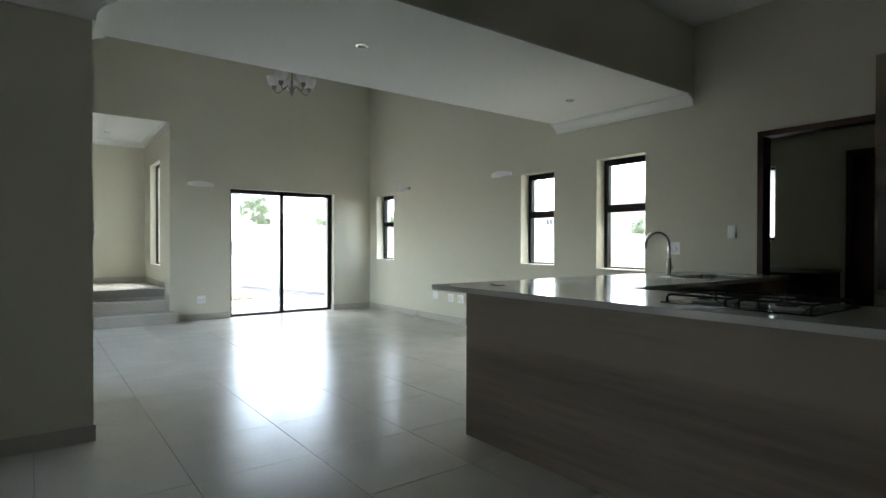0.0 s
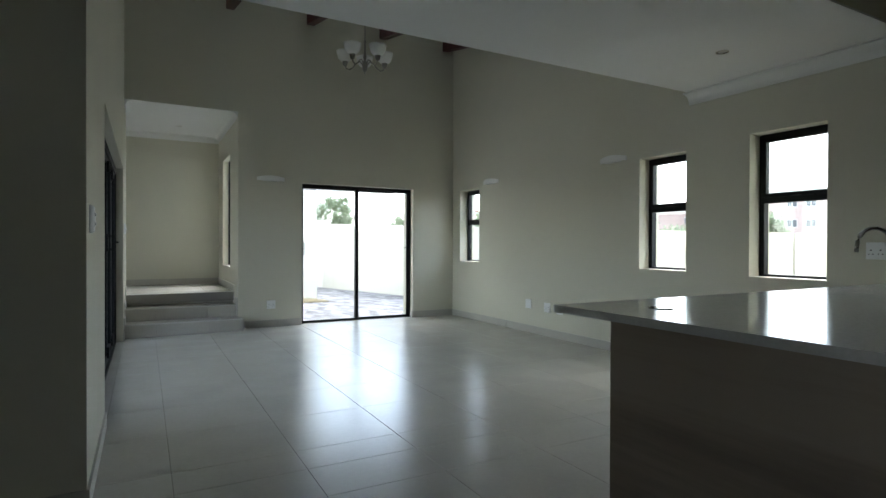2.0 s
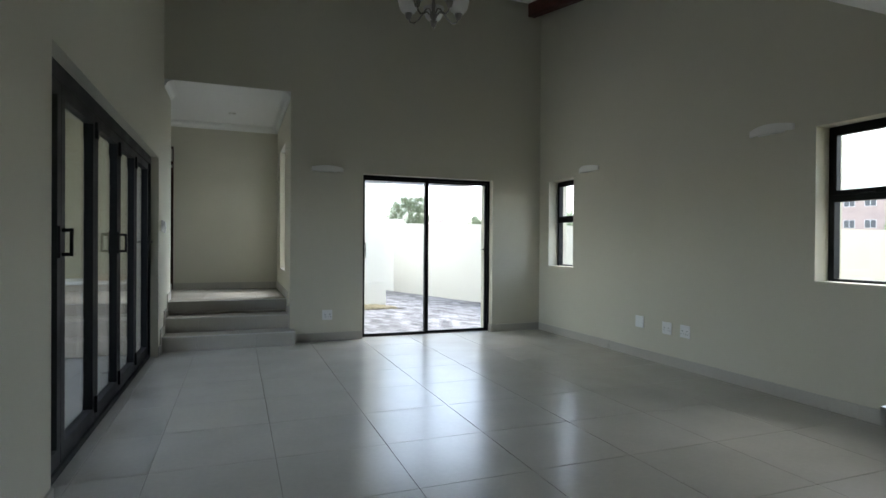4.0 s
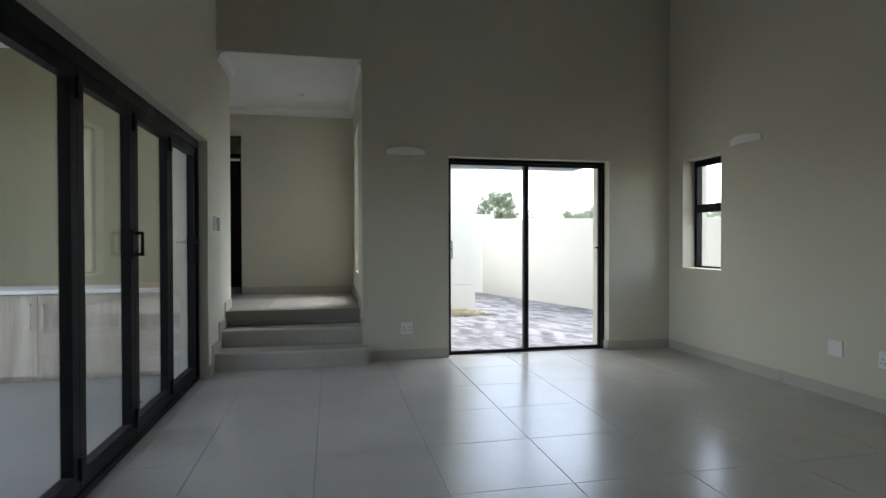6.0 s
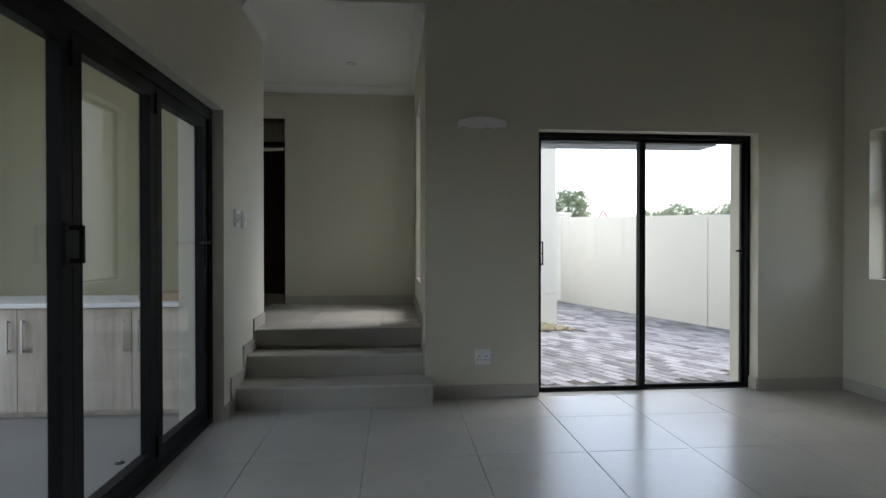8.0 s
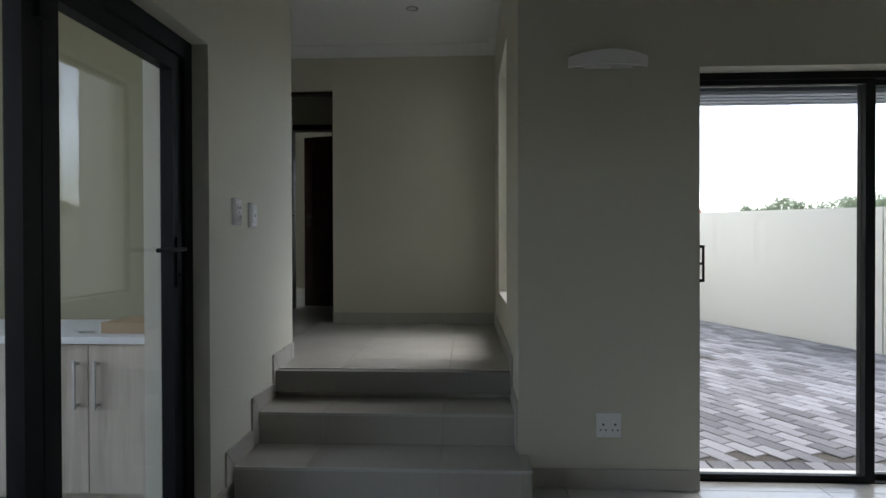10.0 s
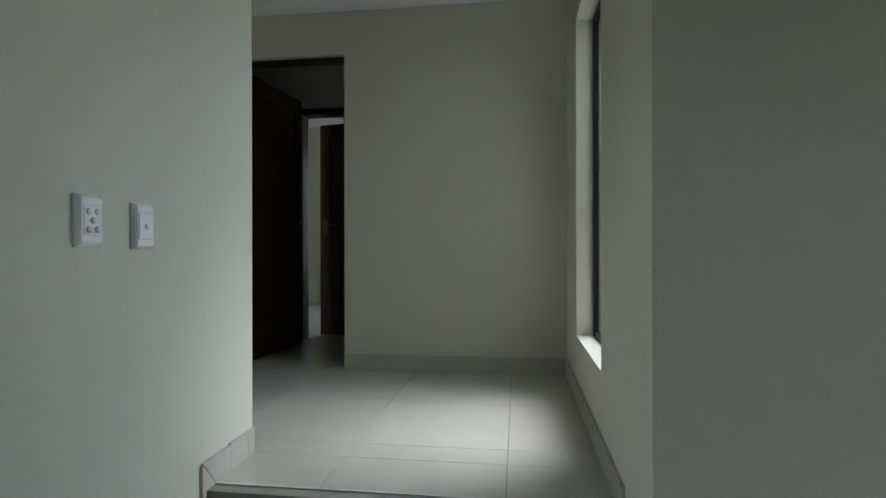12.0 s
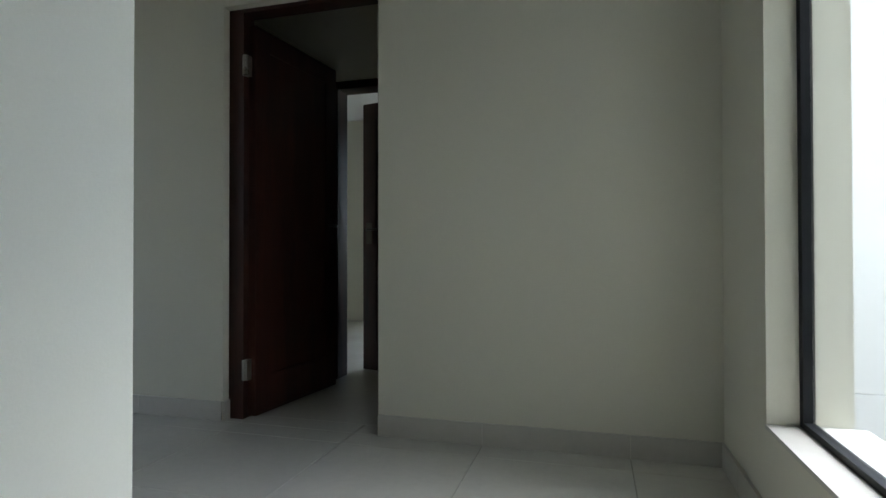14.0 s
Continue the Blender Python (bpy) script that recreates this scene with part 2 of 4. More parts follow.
def pierced(axis, u0, u1, v0, v1, z0, z1, holes=()):
    """A wall along axis from u0 to u1, v0 to v1 thick, with holes (ua, ub, za, zb) right through it."""
    us = sorted({u0, u1, *[h[0] for h in holes], *[h[1] for h in holes]})
    zs = sorted({z0, z1, *[h[2] for h in holes], *[h[3] for h in holes]})
    us, zs = [u for u in us if u0 <= u <= u1], [z for z in zs if z0 <= z <= z1]
    solid = {}
    for i in range(len(us) - 1):
        for k in range(len(zs) - 1):
            um, zm = (us[i] + us[i + 1]) / 2, (zs[k] + zs[k + 1]) / 2
            solid[i, k] = not any(h[0] < um < h[1] and h[2] < zm < h[3] for h in holes)
    bm = bmesh.new()

    def face(pts):
        bm.faces.new([bm.verts.new((u, v, z) if axis == "x" else (v, u, z)) for u, v, z in pts])
    for (i, k), s in solid.items():
        if not s:
            continue
        a, b, c, d = us[i], us[i + 1], zs[k], zs[k + 1]
        for v in (v0, v1):
            face([(a, v, c), (b, v, c), (b, v, d), (a, v, d)])
        if not solid.get((i - 1, k)):
            face([(a, v0, c), (a, v1, c), (a, v1, d), (a, v0, d)])
        if not solid.get((i + 1, k)):
            face([(b, v0, c), (b, v1, c), (b, v1, d), (b, v0, d)])
        if not solid.get((i, k - 1)):
            face([(a, v0, c), (b, v0, c), (b, v1, c), (a, v1, c)])
        if not solid.get((i, k + 1)):
            face([(a, v0, d), (b, v0, d), (b, v1, d), (a, v1, d)])
    bmesh.ops.remove_doubles(bm, verts=bm.verts, dist=0.0005)
    return bm


def slab_cells(xs, ys, z0, z1, solid):
    """A flat slab made of the grid's cells for which solid(x, y) holds, as one closed mesh."""
    bm = bmesh.new()
    on = {(i, k): solid((xs[i] + xs[i + 1]) / 2, (ys[k] + ys[k + 1]) / 2) for i in range(len(xs) - 1) for k in range(len(ys) - 1)}

    def face(*pts):
        bm.faces.new([bm.verts.new(p) for p in pts])
    for (i, k), s in on.items():
        if s:
            a, b, c, d = xs[i], xs[i + 1], ys[k], ys[k + 1]
            for z in (z0, z1):
                face((a, c, z), (b, c, z), (b, d, z), (a, d, z))
            for n, p, q in (((i - 1, k), (a, c), (a, d)), ((i + 1, k), (b, c), (b, d)), ((i, k - 1), (a, c), (b, c)), ((i, k + 1), (a, d), (b, d))):
                if not on.get(n):
                    face((*p, z0), (*q, z0), (*q, z1), (*p, z1))
    bmesh.ops.remove_doubles(bm, verts=bm.verts, dist=0.0005)
    return bm


def prism(points, axis, a, b):
    """A profile of (u, v) points pushed along axis from a to b. x: u=y, v=z. y: u=x, v=z. z: u=x, v=y."""
    bm = bmesh.new()
    place = {"x": lambda u, v, w: (w, u, v), "y": lambda u, v, w: (u, w, v), "z": lambda u, v, w: (u, v, w)}[axis]
    lo, hi = [bm.verts.new(place(u, v, a)) for u, v in points], [bm.verts.new(place(u, v, b)) for u, v in points]
    bm.faces.new(lo), bm.faces.new(hi)
    for i in range(len(points)):
        j = (i + 1) % len(points)
        bm.faces.new((lo[i], lo[j], hi[j], hi[i]))
    return bm


def lathe(bm, profile, at=(0, 0, 0), steps=24):
    """Turns (radius, height) points about the upright axis through at."""
    rings = []
    for r, z in profile:
        if r < 1e-5:
            rings.append([bm.verts.new((at[0], at[1], at[2] + z))])
        else:
            rings.append([bm.verts.new((at[0] + r * math.cos(2 * math.pi * i / steps), at[1] + r * math.sin(2 * math.pi * i / steps), at[2] + z)) for i in range(steps)])
    for p, q in zip(rings, rings[1:]):
        for i in range(steps):
            j = (i + 1) % steps
            if len(p) == 1 and len(q) > 1:
                bm.faces.new((p[0], q[i], q[j]))
            elif len(q) == 1 and len(p) > 1:
                bm.faces.new((p[i], p[j], q[0]))
            elif len(p) > 1:
                bm.faces.new((p[i], p[j], q[j], q[i]))
    return bm


def tube(bm, points, radius, sides=10):
    """A round bar along a line of points."""
    pts = [Vector(p) for p in points]
    rings = []
    for i, p in enumerate(pts):
        d = (pts[min(i + 1, len(pts) - 1)] - pts[max(i - 1, 0)]).normalized()
        side = d.cross(Vector((0, 0, 1)) if abs(d.z) < 0.95 else Vector((1, 0, 0))).normalized()
        up = side.cross(d)
        r = radius[i] if isinstance(radius, (list, tuple)) else radius
        rings.append([bm.verts.new(p + r * (math.cos(2 * math.pi * k / sides) * side + math.sin(2 * math.pi * k / sides) * up)) for k in range(sides)])
    for p, q in zip(rings, rings[1:]):
        for k in range(sides):
            bm.faces.new((p[k], p[(k + 1) % sides], q[(k + 1) % sides], q[k]))
    bm.faces.new(rings[0]), bm.faces.new(rings[-1])
    return bm


# ---- the plan ----
XL, XR, YF, YH, XH = 0.478, 5.097, 8.457, 10.624, 1.794   # left, right, garden and hall walls
T = 0.28                                              # thickness of the walls
TG, TK = 0.36, 0.12                                   # garden wall, and the inner wall beside the kitchen
HALL = 0.474                                          # the hall's floor
STUB = 3.455                                          # end of the left wall
GRID_X, GRID_Y, PITCH = 1.412, 3.722, 0.605
DOOR = (2.645, 4.385, 0.0, 2.0)
STAIR_TOP = 2.905
FOLD = (4.66, 8.055, 0.0, 2.0)
WINDOWS = [(7.655, 8.225, 0.87, 1.988), (4.095, 4.638, 0.888, 2.008), (2.90, 3.49, 0.868, 2.058)]
KDOOR = (0.96, 1.84, 0.0, 2.085)
KEND = 2.75                                           # where the thin inner wall meets the outer wall
HDOOR = (-0.468, 0.362, HALL - 0.1, 2.535)
HWIN = (9.23, 10.08, 0.79, 2.45)
BEAM_LOW, SLOPE = 4.24, 0.20
KCEIL, SOFFIT = 3.15, 2.52
SOFF0, SOFF1 = 2.40, 4.02
YB = -3.6                                             # wall behind the walk
PATIO = -0.03


def ceil_at(y):
    return BEAM_LOW + 0.18 + SLOPE * (y - YF)


# ---- walls, floors, ceilings ----
wall_garden = setting("wall_garden", pierced("x", XL, XR + T, YF, YF + TG, -0.15, 4.6, [(DOOR[0], DOOR[1], -0.15, DOOR[3]), (XL, XH, -0.15, STAIR_TOP)]), WALL, "tall warm grey painted plaster wall with a sliding door", "wall")
wall_kitchen = setting("wall_kitchen", pierced("y", YB, KEND, XR, XR + TK, 0, 4.6, [KDOOR]), WALL, "warm grey painted plaster wall with a doorway to the scullery", "wall")
wall_right = setting("wall_right", pierced("y", KEND, YF, XR, XR + T, 0, 4.6, WINDOWS), WALL, "warm grey painted plaster wall with narrow windows", "wall")
wall_left = setting("wall_left", pierced("y", STUB, 9.13, XL - T, XL, -0.05, 4.6, [(FOLD[0], FOLD[1], -0.05, FOLD[3])]), WALL, "warm grey painted plaster wall with folding doors", "wall")
wall_stub = setting("wall_stub", pierced("x", -1.95, XL - T, STUB, STUB + T, -0.05, 3.4), WALL, "warm grey painted plaster wall beside the kitchen", "wall")
wall_back = setting("wall_back", pierced("x", -3.0, XR + T, YB - T, YB, 0, 3.6), WALL, "plain painted wall behind the kitchen", "wall")
wall_side = setting("wall_side", pierced("y", YB, STUB, -3.0 - T, -3.0, 0, 3.6), WALL, "plain painted wall beside the kitchen", "wall")
wall_hall_end = setting("wall_hall_end", pierced("x", -2.6, XH + 0.22, YH, YH + 0.13, HALL - 0.1, 3.2, [HDOOR]), WALL, "grey-green painted end wall of the raised hall", "wall")
wall_hall_right = setting("wall_hall_right", pierced("y", YF + TG, YH, XH, XH + 0.22, HALL - 0.5, 3.2, [HWIN]), WALL, "painted hall wall with a deep window", "wall")
wall_hall_left = setting("wall_hall_left", pierced("y", 9.13, 14.6, -2.6 - T, -2.6, HALL - 0.1, 3.2), WALL, "plain painted wall closing the hall", "wall")
wall_patio_end = setting("wall_patio_end", pierced("x", -1.95, XL - T, 8.78, 9.13, -0.1, 3.4), PATIO_WALL, "olive-grey wall behind the low cupboards, darkened to stand for shade", "wall")
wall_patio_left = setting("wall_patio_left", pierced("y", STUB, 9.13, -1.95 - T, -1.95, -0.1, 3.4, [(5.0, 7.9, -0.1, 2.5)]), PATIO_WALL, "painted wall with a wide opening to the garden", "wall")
# corridor behind the hall and the room after it
CORR = 11.62
setting("wall_corridor", pierced("x", -2.6, XH, CORR, CORR + 0.12, HALL - 0.1, 3.2, [(-0.385, 0.475, HALL - 0.1, 2.455)]), WALL, "painted corridor wall with an inner doorway", "wall")
setting("wall_corridor_right", pierced("y", YH + 0.13, 14.6 + T, XH, XH + 0.22, HALL - 0.3, 3.2), WALL, "plain painted wall closing the corridor", "wall")
setting("wall_bedroom_end", pierced("x", -2.6, XH, 14.6, 14.6 + T, HALL - 0.1, 3.2, [(-0.2, 1.6, 0.9, 2.6)]), WALL, "pale painted wall of the room behind", "wall")
# scullery beside the kitchen
setting("wall_scullery_far", pierced("y", -1.0, 2.75, 6.9, 6.9 + T, 0, 3.2, [(2.43, 2.74, 1.19, 2.03)]), WALL, "painted scullery wall with a small window", "wall")
setting("wall_scullery_side", pierced("x", XR + T, 6.9 + T, 2.75, 2.85, 0, 3.2), WALL, "painted scullery side wall", "wall")
setting("wall_scullery_back", pierced("x", XR + TK, 6.9, -1.0 - T, -1.0, 0, 3.2), WALL, "painted scullery back wall", "wall")

# ceilings
main_ceiling = prism([(SOFF0, ceil_at(SOFF0)), (YF + TG, ceil_at(YF + TG)), (YF + TG, ceil_at(YF + TG) + 0.1), (SOFF0, ceil_at(SOFF0) + 0.1)], "x", -0.1, XR + T)
setting("ceiling_main", main_ceiling, CEIL, "white sloping ceiling above the timber beams", "ceiling")
setting("ceiling_kitchen", boxes((-3.28, XR + T, YB - T, SOFF0, KCEIL, KCEIL + 0.1)), CEIL, "flat white kitchen ceiling", "ceiling")
setting("ceiling_hall", boxes((-2.88, XH + T, 9.13, YH, STAIR_TOP - 0.005, STAIR_TOP + 0.1), (XL - 0.02, XH + T, YF + 0.004, 9.13, STAIR_TOP - 0.005, STAIR_TOP + 0.1)), CEIL, "flat white hall ceiling", "ceiling")
setting("ceiling_corridor", boxes((-2.88, XH, YH + 0.13, 14.9, 2.98, 3.08)), CEIL, "flat white corridor ceiling", "ceiling")
# out-of-view hole, added and sized to light the patio floor and cupboards
setting("ceiling_patio", slab_cells([-2.23, -1.8, 0.1, XL - T], [STUB, 5.3, 7.8, 9.13], 2.98, 3.08, lambda x, y: not (-1.8 < x < 0.1 and 5.3 < y < 7.8)), CEIL, "flat white patio room ceiling with an unseen hole added for light", "ceiling")
setting("ceiling_scullery", boxes((XR + TK, 7.18, -1.3, 2.85, 2.7, 2.8)), CEIL, "flat white scullery ceiling", "ceiling")

# dropped bulkhead between kitchen and living room: painted cheeks, white underside
bulk = bmesh.new()
box(bulk, -3.0, XR, SOFF0, SOFF0 + 0.10, SOFFIT + 0.012, KCEIL + 0.2)
setting("bulkhead_kitchen_face", bulk, WALL, "dark painted upright face of the dropped bulkhead", "bulkhead")
bulk = bmesh.new()
box(bulk, XL, XR, SOFF1 - 0.10, SOFF1, SOFFIT + 0.012, ceil_at(SOFF1) + 0.05)
setting("bulkhead_living_face", bulk, WALL, "painted upright face of the dropped bulkhead", "bulkhead")
setting("ceiling_bulkhead", boxes((-3.0, XR, SOFF0, SOFF1, SOFFIT, SOFFIT + 0.012)), CEIL, "white flat underside of the dropped bulkhead", "ceiling")


def cornice(name, axis, a, b, wall, out, z, size=0.075):
    """A coved plaster cornice along a wall, under a ceiling at z; out is +1 or -1, away from the wall."""
    pts = [(0, 0), (size, 0), (size, -0.012)]
    pts += [(size - (size - 0.012) * math.sin(radians(g)), -0.012 - (size - 0.012) * (1 - math.cos(radians(g)))) for g in range(15, 90, 15)]
    pts += [(0.012, -size), (0, -size)]
    return setting(name, prism([(wall + out * u, z + v) for u, v in pts], axis, a, b), CEIL, "white coved plaster cornice under the ceiling", "cornice")


cornice("cornice_bulkhead_right", "y", SOFF0, SOFF1 + 0.04, XR, -1, SOFFIT, 0.10)


def cornice_round(name, z, size):
    """The same cove carried round the outer corner of the stub wall, mitred at the turn."""
    pts = [(0, 0), (size, 0), (size, -0.014), (size - 0.012, -0.014), (size - 0.012, -0.022)]
    pts += [(size - 0.012 - (size - 0.030) * math.sin(radians(g)), -0.022 - (size - 0.036) * (1 - math.cos(radians(g)))) for g in range(15, 91, 15)]
    pts += [(0.018, -size), (0, -size)]
    bm = bmesh.new()
    rings = [[bm.verts.new(place(u, v)) for u, v in pts] for place in (lambda u, v: (-3.0, STUB - u, z + v), lambda u, v: (XL + u, STUB - u, z + v), lambda u, v: (XL + u, SOFF1, z + v))]
    for p, q in zip(rings, rings[1:]):
        for i in range(len(pts)):
            j = (i + 1) % len(pts)
            bm.faces.new((p[i], p[j], q[j], q[i]))
    bm.faces.new(rings[0]), bm.faces.new(rings[-1])
    return setting(name, bm, CEIL, "white stepped plaster cornice mitred round the wall end", "cornice")


cornice_round("cornice_bulkhead_left", SOFFIT, 0.11)
cornice("cornice_hall_end", "x", -2.6, XH, YH, -1, STAIR_TOP, 0.088)
cornice("cornice_hall_right", "y", YF + 0.02, YH, XH, -1, STAIR_TOP)
cornice("cornice_hall_left", "y", YF + 0.02, 9.13, XL, 1, STAIR_TOP)
cornice("cornice_hall_front", "x", -2.6, XL - T, 9.13, 1, STAIR_TOP)
cornice("cornice_patio_end", "x", -1.95, XL - T, 8.78, -1, 2.98)

# timber beams under the sloping ceiling
for x in (0.62, 1.69, 2.76, 3.86, 4.945):
    b = thing("ceiling_beam", (x, 0, 0), "red-brown stained timber beam under the sloping ceiling", "beam", "ceiling beams")
    w = 0.05
    part("timber", prism([(SOFF1, ceil_at(SOFF1) - 0.185), (YF, BEAM_LOW), (YF, ceil_at(YF)), (SOFF1, ceil_at(SOFF1))], "x", -w, w), BEAM, b)

# roof slabs that close the house above
setting("roof", boxes((-3.3, XR + T + 0.05, YB - T, STUB + T, 4.75, 4.85), (XL - T, XR + T + 0.05, STUB + T, YF + TG + 0.05, 4.75, 4.85)), ROOF, "flat dark roof sheet over the house", "roof")
setting("roof_rear", boxes((-2.9, 2.05, 9.13, 15.0, 3.25, 3.33)), ROOF, "flat dark roof sheet over the rear rooms", "roof")

# ---- floors ----
floor = setting("floor", boxes((-3.0, XR + TK, YB, YF, -0.15, -0.004), (DOOR[0], DOOR[1], YF, YF + 0.12, -0.15, -0.004)), GROUT, "light grey porcelain tiled floor with thin joints", "floor")
floor_hall = setting("floor_hall", boxes((-2.6, XH, 9.13, YH + 0.13, HALL - 0.12, HALL - 0.004), (XL, XH, 8.80, 9.13, HALL - 0.12, HALL - 0.004)), GROUT, "light grey porcelain tiled floor of the raised hall", "floor")
floor_patio = setting("floor_patio", boxes((-1.95, XL - 0.02, STUB + T, 8.78, PATIO - 0.12, PATIO - 0.004)), GROUT, "light grey tiled patio room floor", "floor")
floor_corridor = setting("floor_corridor", boxes((-2.6, XH, YH + 0.13, 14.6, HALL - 0.12, HALL)), TILE, "grey tiled corridor floor in shadow", "floor")
floor_scullery = setting("floor_scullery", boxes((XR + TK, 6.9, -1.0, 2.75, -0.15, 0.0)), TILE, "grey tiled scullery floor", "floor")

# ---- sliding door ----
def pane(x0, x1, y0, y1, z0, z1, parent, name="pane"):
    p = part(name, boxes((x0, x1, y0, y1, z0, z1)), GLASS, parent)
    p.visible_shadow = False
    return p


def sliding_door():
    d = tagged(new("door_1"), "closed two-leaf sliding glass door in charcoal aluminium", "sliding door", kind="structure")
    x0, x1, z1 = DOOR[0], DOOR[1], DOOR[3]
    fy = YF + 0.10
    part("door_frame", boxes((x0, x0 + 0.018, fy, fy + 0.10, 0, z1), (x1 - 0.026, x1, fy, fy + 0.09, 0, z1), (x0 + 0.018, x1 - 0.026, fy, fy + 0.09, z1 - 0.034, z1), (x0 + 0.018, x1 - 0.026, fy, fy + 0.10, 0.0, 0.006)), ALU, d)
    mid = 3.500
    for k, (a, b, y) in enumerate(((x0 + 0.018, mid + 0.024, fy + 0.006), (mid - 0.024, x1 - 0.026, fy + 0.036))):
        s0, s1 = (0.028, 0.046) if k == 0 else (0.046, 0.024)
        leaf = part("leaf", boxes((a, a + s0, y, y + 0.028, 0.007, z1 - 0.036), (b - s1, b, y, y + 0.028, 0.007, z1 - 0.036), (a + s0, b - s1, y, y + 0.028, z1 - 0.060, z1 - 0.036), (a + s0, b - s1, y, y + 0.028, 0.007, 0.034)), ALU, d)
        pane(a + s0 - 0.006, b - s1 + 0.006, y + 0.011, y + 0.017, 0.030, z1 - 0.056, leaf)
        if k == 0:
            part("handle", boxes((a + 0.030, a + 0.040, y - 0.026, y - 0.018, 0.98, 1.16), (a + 0.008, a + 0.030, y - 0.024, y - 0.0005, 0.98, 0.994), (a + 0.008, a + 0.030, y - 0.024, y - 0.0005, 1.064, 1.076), (a + 0.008, a + 0.030, y - 0.024, y - 0.0005, 1.146, 1.16)), ALU, leaf, "black D-shaped pull handle")
        else:
            part("handle", boxes((b - 0.075, b - 0.005, y - 0.024, y - 0.012, 1.08, 1.094), (b - 0.022, b - 0.004, y - 0.012, y - 0.0005, 1.05, 1.124)), ALU, leaf)
    part("threshold", boxes((x0 + 0.002, x1 - 0.002, fy + 0.101, YF + TG + 0.015, -0.055, -0.046), bevel=0.003), RENDERED, d, "pale painted outer threshold")
    return d


sliding_door()


# ---- right-hand windows ----
def window(number, y0, y1, z0, z1, transom):
    w = tagged(new("window_%d" % number), "narrow charcoal aluminium window with a top-hung upper sash", "window", kind="structure")
    fx = XR + 0.138
    f, low = 0.042, 0.028
    part("window_frame", boxes((fx, fx + 0.06, y0, y0 + f, z0, z1), (fx, fx + 0.06, y1 - f, y1, z0, z1), (fx, fx + 0.06, y0 + f, y1 - f, z1 - f, z1), (fx, fx + 0.06, y0 + f, y1 - f, z0, z0 + low), (fx, fx + 0.06, y0 + f, y1 - f, transom - 0.03, transom + 0.03)), ALU, w)
    sash = part("sash", boxes((fx - 0.012, fx + 0.03, y0 + f - 0.012, y0 + f + 0.02, transom + 0.02, z1 - f + 0.01), (fx - 0.012, fx + 0.03, y1 - f - 0.02, y1 - f + 0.012, transom + 0.02, z1 - f + 0.01), (fx - 0.012, fx + 0.03, y0 + f, y1 - f, transom + 0.015, transom + 0.05), (fx - 0.012, fx + 0.03, y0 + f, y1 - f, z1 - f - 0.025, z1 - f + 0.01)), ALU, w)
    pane(fx + 0.008, fx + 0.014, y0 + f, y1 - f, transom + 0.03, z1 - f, sash)
    pane(fx + 0.03, fx + 0.036, y0 + f, y1 - f, z0 + low, transom - 0.03, w)
    part("catch", boxes((fx - 0.045, fx - 0.012, (y0 + y1) / 2 - 0.05, (y0 + y1) / 2 + 0.03, transom + 0.02, transom + 0.034)), ALU, w)
    part("window_sill", boxes((XR - 0.008, fx, y0 + 0.002, y1 - 0.002, z0 - 0.001, z0 + 0.010)), WALL, w)
    return w


for i, (y0, y1, z0, z1) in enumerate(WINDOWS):
    window(i + 1, y0, y1, z0, z1, z0 + 0.545 * (z1 - z0))


def hall_window():
    w = tagged(new("window_4"), "tall fixed hall window in a thin charcoal frame", "window", kind="structure")
    y0, y1, z0, z1 = HWIN
    fx = XH + 0.085
    part("window_frame", boxes((fx, fx + 0.03, y0, y0 + 0.03, z0, z1), (fx, fx + 0.03, y1 - 0.03, y1, z0, z1), (fx, fx + 0.03, y0 + 0.03, y1 - 0.03, z1 - 0.03, z1), (fx, fx + 0.03, y0 + 0.03, y1 - 0.03, z0, z0 + 0.03)), ALU, w)
    pane(fx + 0.012, fx + 0.018, y0 + 0.03, y1 - 0.03, z0 + 0.03, z1 - 0.03, w)
    part("window_sill", boxes((XH - 0.004, fx, y0 + 0.002, y1 - 0.002, z0 - 0.001, z0 + 0.012)), SKIRT, w)
    part("outer_sill", boxes((fx + 0.03, XH + 0.25, y0 + 0.002, y1 - 0.002, z0 - 0.001, z0 + 0.014)), RENDERED, w)


hall_window()


